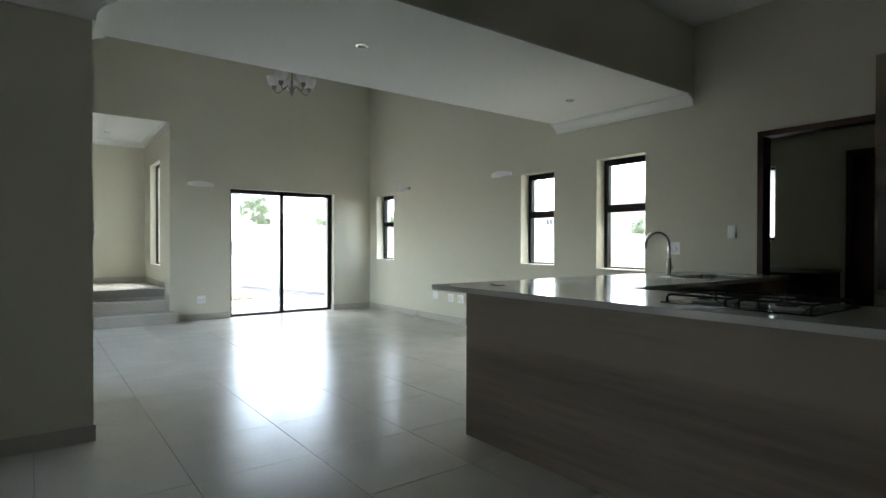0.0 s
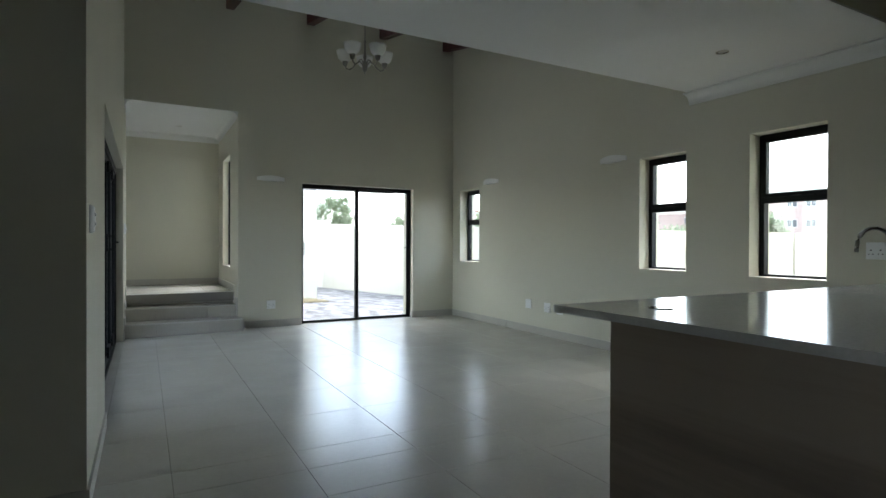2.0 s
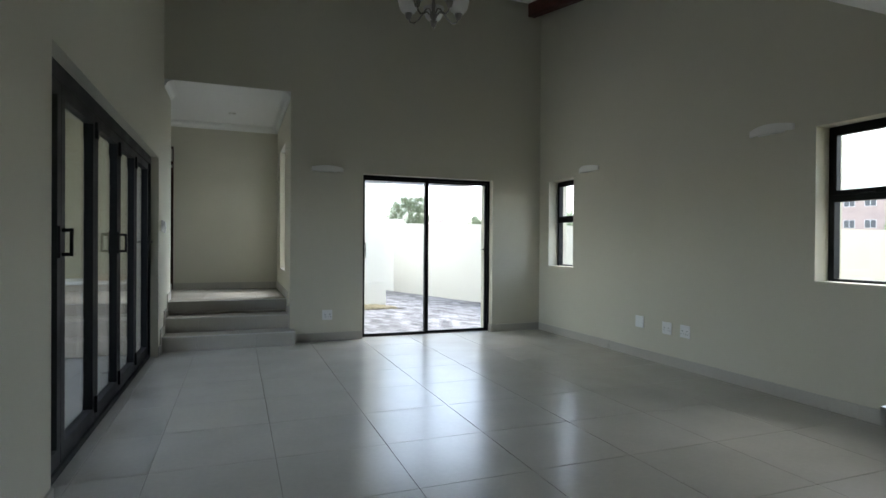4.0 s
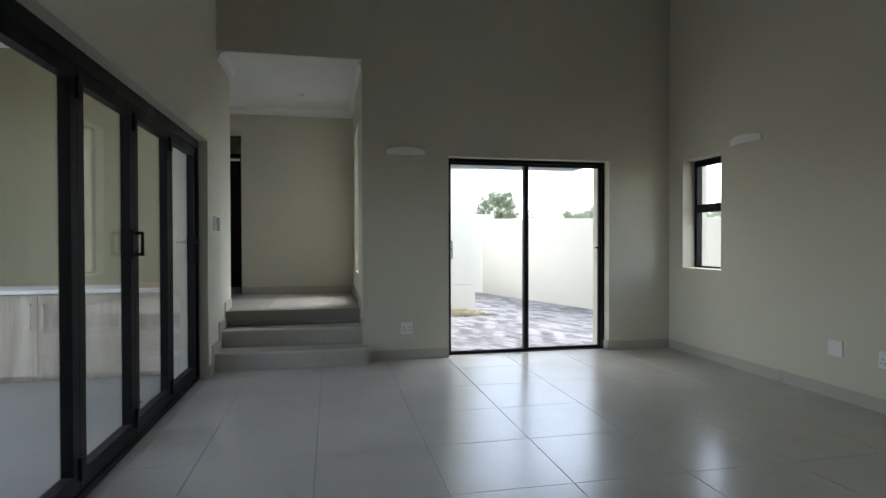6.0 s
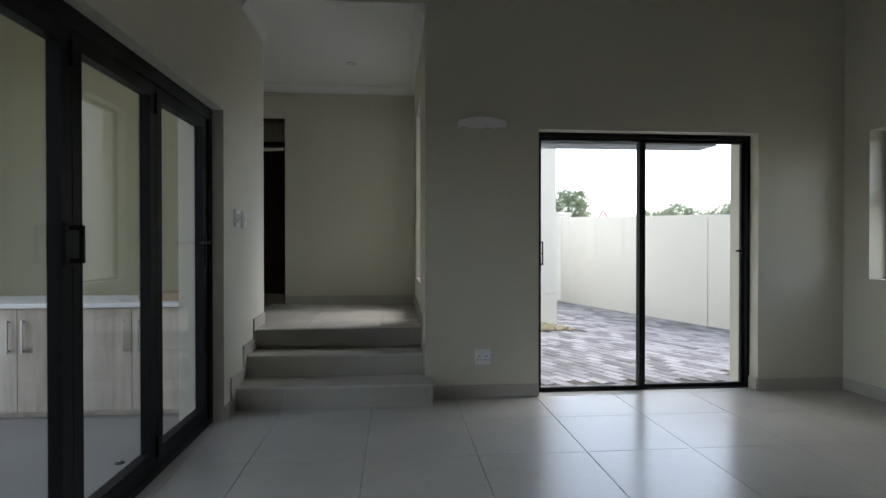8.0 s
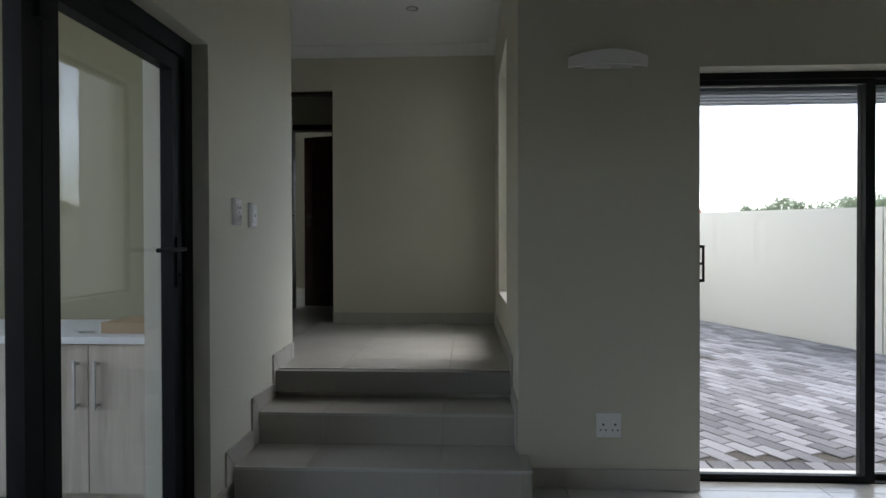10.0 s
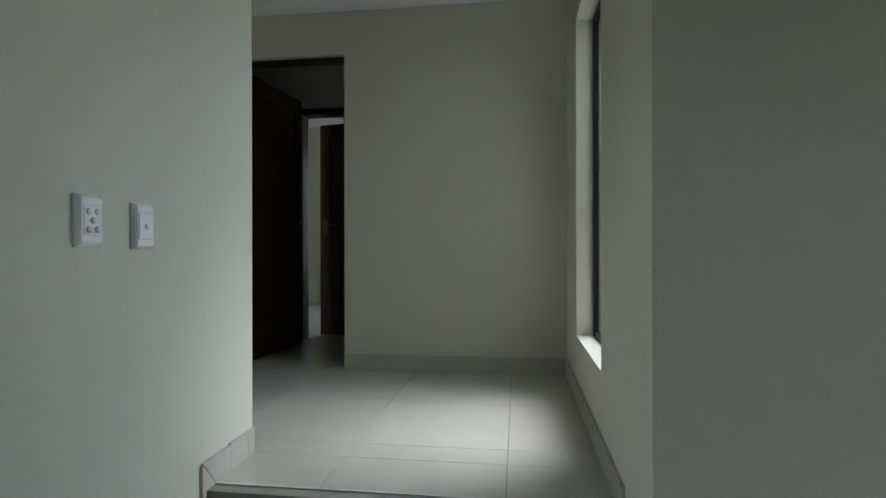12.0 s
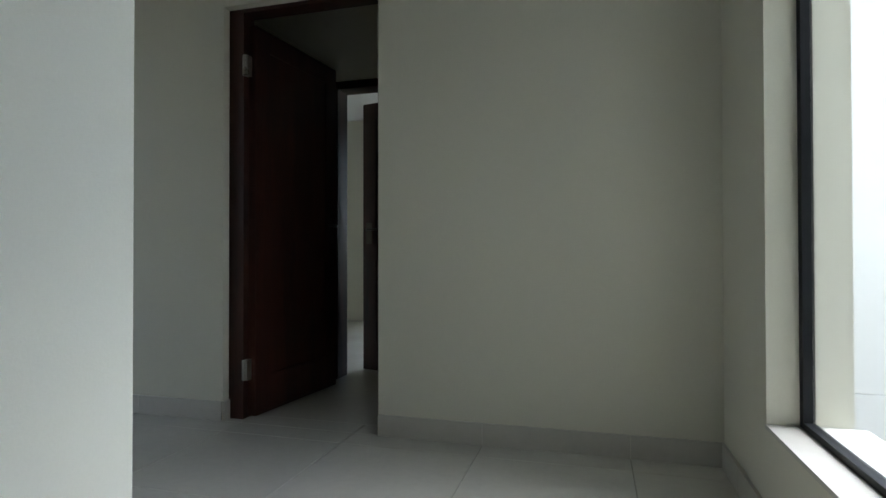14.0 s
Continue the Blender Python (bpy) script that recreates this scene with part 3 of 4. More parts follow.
# ---- folding door ----
def folding_door():
    d = tagged(new("door_2"), "closed five-leaf folding glass door in charcoal aluminium", "folding door", kind="structure")
    y0, y1, z1 = FOLD[0], FOLD[1], FOLD[3]
    fx = XL - 0.15
    part("door_frame", boxes((fx, fx + 0.08, y0, y0 + 0.06, 0, z1), (fx, fx + 0.08, y1 - 0.06, y1, 0, z1), (fx, fx + 0.08, y0 + 0.06, y1 - 0.06, z1 - 0.075, z1), (fx, fx + 0.08, y0 + 0.06, y1 - 0.06, -0.02, 0.035)), ALU, d)
    cuts = [y0 + 0.06, 5.13, 5.84, 6.555, 7.265, y1 - 0.06]
    for i in range(5):
        a, b = cuts[i] + 0.003, cuts[i + 1] - 0.003
        s = 0.062
        leaf = part("leaf", boxes((fx + 0.014, fx + 0.066, a, a + s, 0.037, z1 - 0.077), (fx + 0.014, fx + 0.066, b - s, b, 0.037, z1 - 0.077), (fx + 0.014, fx + 0.066, a + s, b - s, z1 - 0.077 - s, z1 - 0.077), (fx + 0.014, fx + 0.066, a + s, b - s, 0.037, 0.037 + 0.085)), ALU, d)
        pane(fx + 0.036, fx + 0.042, a + s - 0.01, b - s + 0.01, 0.11, z1 - 0.13, leaf)
        if i in (1, 2, 3):
            part("hinge", boxes((fx + 0.060, fx + 0.082, b - 0.02, b + 0.02, 0.09, 0.19), (fx + 0.060, fx + 0.082, b - 0.02, b + 0.02, z1 - 0.22, z1 - 0.12)), ALU, leaf)
        if i in (0, 2):
            y = b - 0.04
            part("pull_handle", boxes((fx + 0.060, fx + 0.078, y - 0.02, y + 0.03, 1.06, 1.22), (fx + 0.078, fx + 0.125, y + 0.003, y + 0.017, 1.07, 1.088), (fx + 0.078, fx + 0.125, y + 0.003, y + 0.017, 1.19, 1.208), (fx + 0.111, fx + 0.125, y + 0.003, y + 0.017, 1.07, 1.208)), ALU, leaf, "black pull handle")
        if i == 4:
            lev = bmesh.new()
            box(lev, fx + 0.062, fx + 0.074, b - 0.05, b - 0.015, 1.00, 1.20)
            tube(lev, [(fx + 0.07, b - 0.032, 1.15), (fx + 0.098, b - 0.032, 1.15), (fx + 0.104, b - 0.055, 1.15), (fx + 0.104, b - 0.235, 1.147)], 0.009, 8)
            lathe(lev, [(0.0, 0.0), (0.01, 0.0), (0.01, 0.014), (0.0, 0.014)], (fx + 0.072, b - 0.032, 1.04), 10)
            part("lever_handle", lev, ALU, leaf, "black lever handle")
    return d


folding_door()


# ---- stairs to the hall ----
RISE, GO = HALL / 3, 0.296
STEP_Y = [8.262, 8.262 + GO, 8.262 + 2 * GO]
stairs = tagged(new("stairs"), "three grey tiled steps up to the raised hall", "stairs", kind="structure")
for i in range(3):
    right = 1.838 if i == 0 else XH - 0.002
    back = 9.12
    y = STEP_Y[i]
    part("step_core", boxes((XL + 0.002, right - 0.012, y + 0.012, back, RISE * i - (0.0 if i else 0.0), RISE * (i + 1) - 0.014)) if i else
         boxes((XL + 0.002, right - 0.012, y + 0.012, YF - 0.002, 0, RISE - 0.014), (XL + 0.002, XH - 0.002, YF - 0.002, back, 0, RISE - 0.014)), GROUT, stairs)
    joints = [XL + 0.003] + [x for x in (0.82, 1.425) if x < right] + [right]
    if i == 0:
        joints.insert(-1, XH - 0.002)
    for a, b in zip(joints, joints[1:]):
        part("riser_tile", boxes((a + 0.001, b - 0.001, y, y + 0.0125, RISE * i + 0.001, RISE * (i + 1) - 0.0135)), SKIRT, stairs)
        if i < 2:
            part("tread_tile", boxes((a + 0.001, b - 0.001, y - 0.004, (STEP_Y[i + 1] - 0.001) if i else (YF - 0.003 if b > 1.8 else STEP_Y[1] - 0.001), RISE * (i + 1) - 0.013, RISE * (i + 1))), SKIRT, stairs)
    part("nosing_trim", boxes((XL + 0.003, right, y - 0.006, y + 0.004, RISE * (i + 1) - 0.012, RISE * (i + 1) + 0.0015)), TRIM, stairs)
part("riser_tile", boxes((1.826, 1.838, STEP_Y[0] + 0.0126, YF - 0.001, 0.001, RISE - 0.0135)), SKIRT, stairs)


# ---- skirting ----
def skirting(axis, a, b, wall, out, z=0.0, high=0.095, step=0.605, start=0.0):
    """Tile skirting in lengths along a wall."""
    base = tagged(new("baseboard"), "grey tile skirting along the foot of the wall", "baseboard", kind="structure")
    cuts = [a] + [start + step * k for k in range(-20, 40) if a + 0.03 < start + step * k < b - 0.03] + [b]
    for p, q in zip(cuts, cuts[1:]):
        lo, hi = sorted((wall, wall + out * 0.011))
        d = (p + 0.001, q - 0.001, lo, hi, z + 0.001, z + high) if axis == "x" else (lo, hi, p + 0.001, q - 0.001, z + 0.001, z + high)
        part("skirting_tile", boxes(d), SKIRT, base)
    return base


skirting("x", 1.838, DOOR[0], YF, -1, start=GRID_X)
skirting("x", DOOR[1], XR, YF, -1, start=GRID_X)
skirting("y", YF, YF + 0.10, DOOR[1], -1)
skirting("y", 2.47, YF - 0.011, XR, -1, start=GRID_Y)
skirting("y", STUB - 0.011, FOLD[0], XL, 1, start=GRID_Y)
skirting("y", FOLD[1], STEP_Y[0] - 0.02, XL, 1)
skirting("x", -3.0, XL + 0.011, STUB, -1, start=GRID_X)
skirting("x", -2.6, HDOOR[0], YH, -1, HALL, start=1.45)
skirting("x", HDOOR[1], XH, YH, -1, HALL, start=1.45)
skirting("y", YH, YH + 0.06, HDOOR[0], 1, HALL)
skirting("y", STEP_Y[2] + 0.1, YH - 0.011, XH, -1, HALL, start=GRID_Y)
skirting("y", STEP_Y[2] + 0.1, 9.13, XL, 1, HALL)
skirting("x", -1.95, XL - T, 8.78, -1, PATIO)
# raking skirting pieces up both sides of the stairs
base = tagged(new("baseboard"), "grey tile skirting stepping up beside the stairs", "baseboard", kind="structure")
for i in range(3):
    for wall, out in ((XL, 1), (XH, -1)):
        if i == 0 and out < 0:
            continue
        lo, hi = sorted((wall, wall + out * 0.011))
        y, z = STEP_Y[i], RISE * (i + 1)
        up = [(y - 0.075, z - RISE + 0.005), (y - 0.001, z - RISE + 0.005), (y - 0.001, z + 0.002), (y - 0.075, z + 0.085)]
        part("skirting_tile", prism(up, "x", lo, hi), SKIRT, base)
        end = (STEP_Y[i + 1] - 0.077) if i < 2 else STEP_Y[2] + 0.1
        flat = [(y + 0.001, z + 0.001), (end, z + 0.001), (end, z + 0.09), (y - 0.073, z + 0.09)]
        part("skirting_tile", prism(flat, "x", lo, hi), SKIRT, base)

# ---- kitchen island and sink counter ----
def island():
    k = thing("kitchen_island", (0, 0, 0), "L-shaped kitchen island base clad in grey-brown oak laminate", "kitchen island")
    part("front_panel", boxes((2.264, 2.282, -1.6, 2.258, 0.0, 0.855), bevel=0.001), LAMINATE, k)
    part("end_panel", boxes((2.2825, XR - 0.02, 2.240, 2.258, 0.0, 0.855)), LAMINATE, k)
    part("inner_panel", boxes((2.82, 2.838, -1.6, 1.60, 0.10, 0.855), (2.838, XR - 0.02, 1.60, 1.618, 0.10, 0.855), (2.86, XR - 0.02, 1.66, 1.67, 0, 0.10), (2.77, 2.78, -1.6, 1.66, 0, 0.10)), LAMINATE, k)
    part("carcass", boxes((2.283, 2.82, -1.6, 1.58, 0.1, 0.15), (2.283, 2.82, -1.6, -1.58, 0.1, 0.855)), LAMINATE, k)
    return k


island()
top = thing("countertop", (0, 0, 0), "polished grey quartz countertop on the L-shaped island", "countertop")
SINK = (4.02, 4.62, 1.70, 2.06)
bm = slab_cells([2.158, 2.875, SINK[0], SINK[1], XR - 0.002], [-1.62, 1.585, SINK[2], SINK[3], 2.465], 0.858, 0.888,
                lambda x, y: (x < 2.875 or y > 1.585) and not (SINK[0] < x < SINK[1] and SINK[2] < y < SINK[3]))
slab = part("slab", bm, QUARTZ, top)
sink = thing("sink", (0, 0, 0), "stainless steel undermount sink bowl in the countertop", "sink")
part("bowl", boxes((SINK[0], SINK[0] + 0.004, SINK[2], SINK[3], 0.68, 0.886), (SINK[1] - 0.004, SINK[1], SINK[2], SINK[3], 0.68, 0.886), (SINK[0], SINK[1], SINK[2], SINK[2] + 0.004, 0.68, 0.886), (SINK[0], SINK[1], SINK[3] - 0.004, SINK[3], 0.68, 0.886), (SINK[0], SINK[1], SINK[2], SINK[3], 0.675, 0.68)), STEEL, sink)
part("rim", boxes((SINK[0] - 0.02, SINK[1] + 0.02, SINK[2] - 0.02, SINK[2] + 0.002, 0.888, 0.892), (SINK[0] - 0.02, SINK[1] + 0.02, SINK[3] - 0.002, SINK[3] + 0.02, 0.888, 0.892), (SINK[0] - 0.02, SINK[0] + 0.002, SINK[2], SINK[3], 0.888, 0.892), (SINK[1] - 0.002, SINK[1] + 0.02, SINK[2], SINK[3], 0.888, 0.892)), STEEL, sink)


def mixer_tap():
    t = thing("mixer_tap", (4.35, 2.20, 0.888), "chrome swan-neck mixer tap beside the sink", "tap")
    b = bmesh.new()
    lathe(b, [(0, 0), (0.027, 0), (0.027, 0.008), (0.022, 0.014), (0.022, 0.11), (0.018, 0.118), (0, 0.118)], steps=20)
    part("body", b, CHROME, t, smooth=True)
    arc = [(0, 0, 0.11), (0, 0, 0.245)] + [(-0.1 + 0.1 * math.cos(radians(g)), 0.04 - 0.04 * math.cos(radians(g)), 0.245 + 0.10 * math.sin(radians(g))) for g in range(15, 175, 15)] + [(-0.202, 0.081, 0.24), (-0.204, 0.082, 0.21)]
    part("spout", tube(bmesh.new(), arc, 0.0115, 12), CHROME, t, smooth=True)
    b = tube(bmesh.new(), [(0.018, 0.0, 0.06), (0.06, 0.012, 0.062)], 0.014, 12)
    tube(b, [(0.052, 0.010, 0.065), (0.054, 0.012, 0.14)], 0.0055, 8)
    part("lever", b, CHROME, t, smooth=True)


mixer_tap()


def gas_hob():
    h = thing("gas_hob", (2.535, 0.745, 0.888), "black glass gas hob with four burners set in the countertop", "hob")
    part("glass_plate", boxes((-0.225, 0.225, -0.285, 0.285, 0.0, 0.007), bevel=0.002), BLACK, h)
    for x in (-0.11, 0.11):
        for y in (-0.155, 0.155):
            r = 0.044 if x * y > 0 else 0.034
            b = bmesh.new()
            lathe(b, [(0, 0.0072), (r + 0.012, 0.0072), (r + 0.010, 0.012), (r, 0.015), (r - 0.004, 0.019), (0, 0.019)], (x, y, 0), 20)
            burner = part("burner", b, STEEL, h, "polished steel burner ring")
            b = bmesh.new()
            lathe(b, [(0, 0.0192), (r - 0.006, 0.0192), (r - 0.006, 0.024), (r - 0.011, 0.027), (0, 0.0275)], (x, y, 0), 20)
            part("burner_cap", b, IRON, burner)
    for y in (-0.145, 0.145):
        b = bmesh.new()
        for sy in (-0.120, 0.120):
            tube(b, [(-0.205, y + sy, 0.0072), (-0.205, y + sy, 0.030), (-0.198, y + sy, 0.035), (0.198, y + sy, 0.035), (0.205, y + sy, 0.030), (0.205, y + sy, 0.0072)], 0.0048, 8)
        for x in (-0.17, 0.0, 0.17):
            tube(b, [(x, y - 0.120, 0.035), (x, y + 0.120, 0.035)], 0.0045, 8)
        for x in (-0.11, 0.11):
            for sx in (-1, 1):
                tube(b, [(x + sx * 0.060, y, 0.0350), (x + sx * 0.020, y, 0.0390)], 0.004, 8)
        part("pan_support", b, IRON, h, smooth=True)
    for i in range(4):
        b = bmesh.new()
        lathe(b, [(0, 0.0072), (0.018, 0.0072), (0.0165, 0.012), (0.014, 0.026), (0.012, 0.028), (0, 0.028)], (0.198, -0.054 + 0.036 * i, 0), 16)
        part("knob", b, STEEL, h)


gas_hob()
disc = bmesh.new()
lathe(disc, [(0, 0), (0.046, 0), (0.046, 0.003), (0.040, 0.004), (0, 0.004)], steps=28)
pop = thing("pop_up_socket", (2.44, 2.17, 0.888), "round dark pop-up socket cap set in the countertop", "socket")
part("cap", disc, BLACK, pop)


def oven_tower():
    t = thing("oven_cabinet", (4.50, -0.335, 0), "tall grey-brown cabinet with a built-in black oven", "cabinet")
    part("body", boxes((0.02, XR - 4.502, 0, 1.22, 0, 2.35)), LAMINATE, t)
    part("oven", boxes((0.0, 0.0195, 0.62, 1.20, 0.85, 1.45), bevel=0.002), BLACK, t, "black glass oven front")
    part("cabinet_door", boxes((0.0, 0.0195, 0.62, 1.20, 1.46, 2.34), bevel=0.002), LAMINATE, t)
    part("cabinet_door", boxes((0.0, 0.0195, 0.62, 1.20, 0.1, 0.84), bevel=0.002), LAMINATE, t)
    part("cabinet_door", boxes((0.0, 0.0195, 0.02, 0.61, 0.1, 2.34), bevel=0.002), LAMINATE, t)


oven_tower()

# scullery through the kitchen doorway
frame_ = tagged(new("door_3"), "open dark hardwood door frame to the scullery", "door frame", kind="structure")
part("jamb", boxes((XR - 0.012, XR + TK + 0.012, KDOOR[0], KDOOR[0] + 0.045, 0, KDOOR[3])), MAHOGANY, frame_)
part("jamb", boxes((XR - 0.012, XR + TK + 0.012, KDOOR[1] - 0.045, KDOOR[1], 0, KDOOR[3])), MAHOGANY, frame_)
part("head", boxes((XR - 0.012, XR + TK + 0.012, KDOOR[0] + 0.045, KDOOR[1] - 0.045, KDOOR[3] - 0.045, KDOOR[3])), MAHOGANY, frame_)
sc = thing("scullery_cabinet", (6.3, 1.80, 0), "dark red-brown low scullery cabinet under the window", "cabinet")
part("body", boxes((0.02, 0.597, 0.0, 0.948, 0.0, 0.858)), MAHOGANY, sc)
for i in range(2):
    part("cabinet_door", boxes((0.0, 0.019, 0.004 + 0.472 * i, 0.47 + 0.472 * i, 0.1, 0.85), bevel=0.002), MAHOGANY, sc)
st = thing("scullery_countertop", (6.3, 1.80, 0.858), "grey stone top on the scullery cabinet", "countertop")
part("slab", boxes((-0.02, 0.597, -0.02, 0.948, 0, 0.03), bevel=0.002), QUARTZ, st)
s2 = thing("scullery_sink", (6.58, 2.25, 0.888), "steel drop-in sink on the scullery top", "sink")
part("rim", boxes((-0.2, 0.2, -0.35, 0.35, 0.0, 0.006), bevel=0.002), STEEL, s2)
t2 = thing("scullery_tap", (6.80, 2.48, 0.888), "chrome curved tap behind the scullery sink", "tap")
part("spout", tube(bmesh.new(), [(0, 0, 0), (0, 0, 0.2)] + [(-0.07 + 0.07 * math.cos(radians(g)), 0, 0.2 + 0.08 * math.sin(radians(g))) for g in range(20, 181, 20)], 0.011, 10), CHROME, t2, smooth=True)
sd = tagged(new("door_4"), "closed dark hardwood door in the scullery wall", "door", kind="structure")
part("leaf", boxes((6.86, 6.898, 0.98, 1.68, 0.005, 2.05), bevel=0.003), MAHOGANY, sd)
part("jamb", boxes((6.84, 6.898, 1.685, 1.74, 0, 2.10), (6.84, 6.898, 0.92, 0.975, 0, 2.10), (6.84, 6.898, 0.975, 1.685, 2.055, 2.10)), MAHOGANY, sd)
sw = tagged(new("window_5"), "small scullery window in a charcoal frame", "window", kind="structure")
part("window_frame", boxes((7.0, 7.05, 2.43, 2.46, 1.19, 2.03), (7.0, 7.05, 2.71, 2.74, 1.19, 2.03), (7.0, 7.05, 2.46, 2.71, 1.19, 1.22), (7.0, 7.05, 2.46, 2.71, 2.0, 2.03)), ALU, sw)
# pane carries the dim outside view as its own pale grey
part("pane", boxes((7.02, 7.026, 2.46, 2.71, 1.22, 2.0)), PALE_VIEW, sw, "translucent pane standing in for the pale shaded view outside")


# ---- patio room cupboards ----
CY, CT = 8.22, 0.755
for i, x0 in enumerate((-1.948, -1.234, -0.520)):
    c = thing("low_cupboard", (x0, CY, PATIO), "pale oak laminate low cupboard with two doors", "cupboard", "patio room cupboards")
    part("body", boxes((0.0, 0.712, 0.02, 0.556, 0.07, CT - PATIO - 0.032)), CABINET, c)
    part("plinth", boxes((0.0, 0.712, 0.05, 0.065, 0.0, 0.07)), CABINET, c)
    for k in range(2):
        a = 0.002 + 0.356 * k
        door = part("cabinet_door", boxes((a, a + 0.352, 0.0, 0.0195, 0.072, CT - PATIO - 0.038), bevel=0.0015), CABINET, c)
        hx = a + (0.352 - 0.045 if k == 0 else 0.045)
        part("bar_handle", boxes((hx - 0.006, hx + 0.006, -0.034, -0.024, 0.46, 0.68), (hx - 0.005, hx + 0.005, -0.026, 0.0, 0.47, 0.482), (hx - 0.005, hx + 0.005, -0.026, 0.0, 0.658, 0.67)), STEEL, door, "brushed steel bar handle")
ct = thing("patio_counter", (0, 0, CT - 0.032), "white counter top along the low cupboards", "countertop")
part("slab", boxes((-1.948, XL - T - 0.002, CY - 0.02, 8.778, 0.0, 0.032), bevel=0.003), WHITE, ct)
bx = thing("cardboard_box", (0.02, 8.40, CT), "flat brown cardboard box lying on the white counter", "box")
part("carton", boxes((-0.18, 0.12, -0.10, 0.14, 0.0, 0.052), bevel=0.003), CARD, bx)
ky = thing("keys", (-0.26, 8.30, CT), "small bunch of metal keys on the white counter", "keys")
for i in range(4):
    b = bmesh.new()
    g = radians(20 + 40 * i)
    box(b, 0.0, 0.045, -0.004, 0.004, 0.002 * i, 0.002 * i + 0.002)
    lathe(b, [(0, 0.002 * i), (0.011, 0.002 * i), (0.011, 0.002 * i + 0.002), (0, 0.002 * i + 0.002)], (0.052, 0, 0), 12)
    bmesh.ops.rotate(b, verts=b.verts, cent=(0, 0, 0), matrix=Matrix.Rotation(g, 3, "Z"))
    part("key", b, STEEL, ky)


stop = thing("door_stop", (0.14, 7.42, PATIO), "small black rubber door stop on the pale patio floor", "door stop")
b = bmesh.new()
lathe(b, [(0, 0), (0.030, 0), (0.030, 0.006), (0.026, 0.024), (0.018, 0.034), (0, 0.036)], steps=20)
part("rubber", b, RUBBER, stop, smooth=True)
b = bmesh.new()
lathe(b, [(0, 0.0362), (0.007, 0.0362), (0.006, 0.039), (0, 0.040)], steps=12)
part("screw_cap", b, STEEL, stop)


# ---- doors behind the hall ----
def panel_door(d, w, h, hinge, rz, handle=True):
    """A hardwood door leaf from its hinge along +x, with raised stiles and a sunk panel pair."""
    leaf = part("leaf", boxes((0, w, -0.014, 0.014, 0.008, h)), MAHOGANY, d)
    leaf.matrix_basis = pose(*hinge, 0, 0, rz)
    s = 0.11
    for side in (-1, 1):
        lo, hi = sorted((side * 0.0142, side * 0.022))
        part("rail", boxes((0, s, lo, hi, 0.008, h), (w - s, w, lo, hi, 0.008, h), (s, w - s, lo, hi, h - s, h), (s, w - s, lo, hi, 0.008, 0.2), (s, w - s, lo, hi, 0.78, 0.90)), MAHOGANY, leaf)
    if handle:
        b = bmesh.new()
        for side in (-1, 1):
            tube(b, [(w - 0.055, side * 0.018, 1.0), (w - 0.055, side * 0.065, 1.0), (w - 0.075, side * 0.07, 1.0), (w - 0.17, side * 0.07, 1.0)], 0.008, 8)
        part("lever_handle", b, BRONZE, leaf, "dark bronze lever handle")
        b = boxes((w - 0.08, w - 0.03, -0.026, -0.0225, 0.90, 1.05), (w - 0.08, w - 0.03, 0.0225, 0.026, 0.90, 1.05))
        part("handle_plate", b, BRONZE, leaf)
    return leaf


hd = tagged(new("door_5"), "dark red hardwood door standing open off the raised hall", "door", kind="structure")
jx0, jx1, jz = HDOOR[0] + 0.055, HDOOR[1], HDOOR[3] - 0.02
fy0, fy1 = YH + 0.045, YH + 0.135
part("jamb", boxes((HDOOR[0] + 0.002, HDOOR[0] + 0.085, fy0, fy1, HALL, jz)), MAHOGANY, hd)
part("jamb", boxes((HDOOR[1] - 0.020, HDOOR[1] - 0.002, fy0, fy1, HALL, jz)), MAHOGANY, hd)
part("head", boxes((HDOOR[0] + 0.002, HDOOR[1] - 0.002, fy0, fy1, jz, jz + 0.055)), MAHOGANY, hd)
panel_door(hd, 0.74, 1.99, (HDOOR[0] + 0.108, fy0 + 0.04, HALL), 84)
for z in (0.72, 2.25):
    b = boxes((HDOOR[0] + 0.082, HDOOR[0] + 0.112, fy0 - 0.006, fy0 + 0.03, z - 0.05, z + 0.05))
    tube(b, [(HDOOR[0] + 0.097, fy0 - 0.008, z - 0.05), (HDOOR[0] + 0.097, fy0 - 0.008, z + 0.05)], 0.007, 8)
    part("hinge", b, STEEL, hd, "worn steel butt hinge")
id_ = tagged(new("door_6"), "dark hardwood inner door standing ajar in the corridor", "door", kind="structure")
part("jamb", boxes((-0.383, -0.33, CORR - 0.012, CORR + 0.132, HALL, 2.45)), MAHOGANY, id_)
part("jamb", boxes((0.42, 0.473, CORR - 0.012, CORR + 0.132, HALL, 2.45)), MAHOGANY, id_)
part("head", boxes((-0.33, 0.42, CORR - 0.012, CORR + 0.132, 2.40, 2.45)), MAHOGANY, id_)
panel_door(id_, 0.71, 1.90, (0.41, CORR + 0.15, HALL), 166)


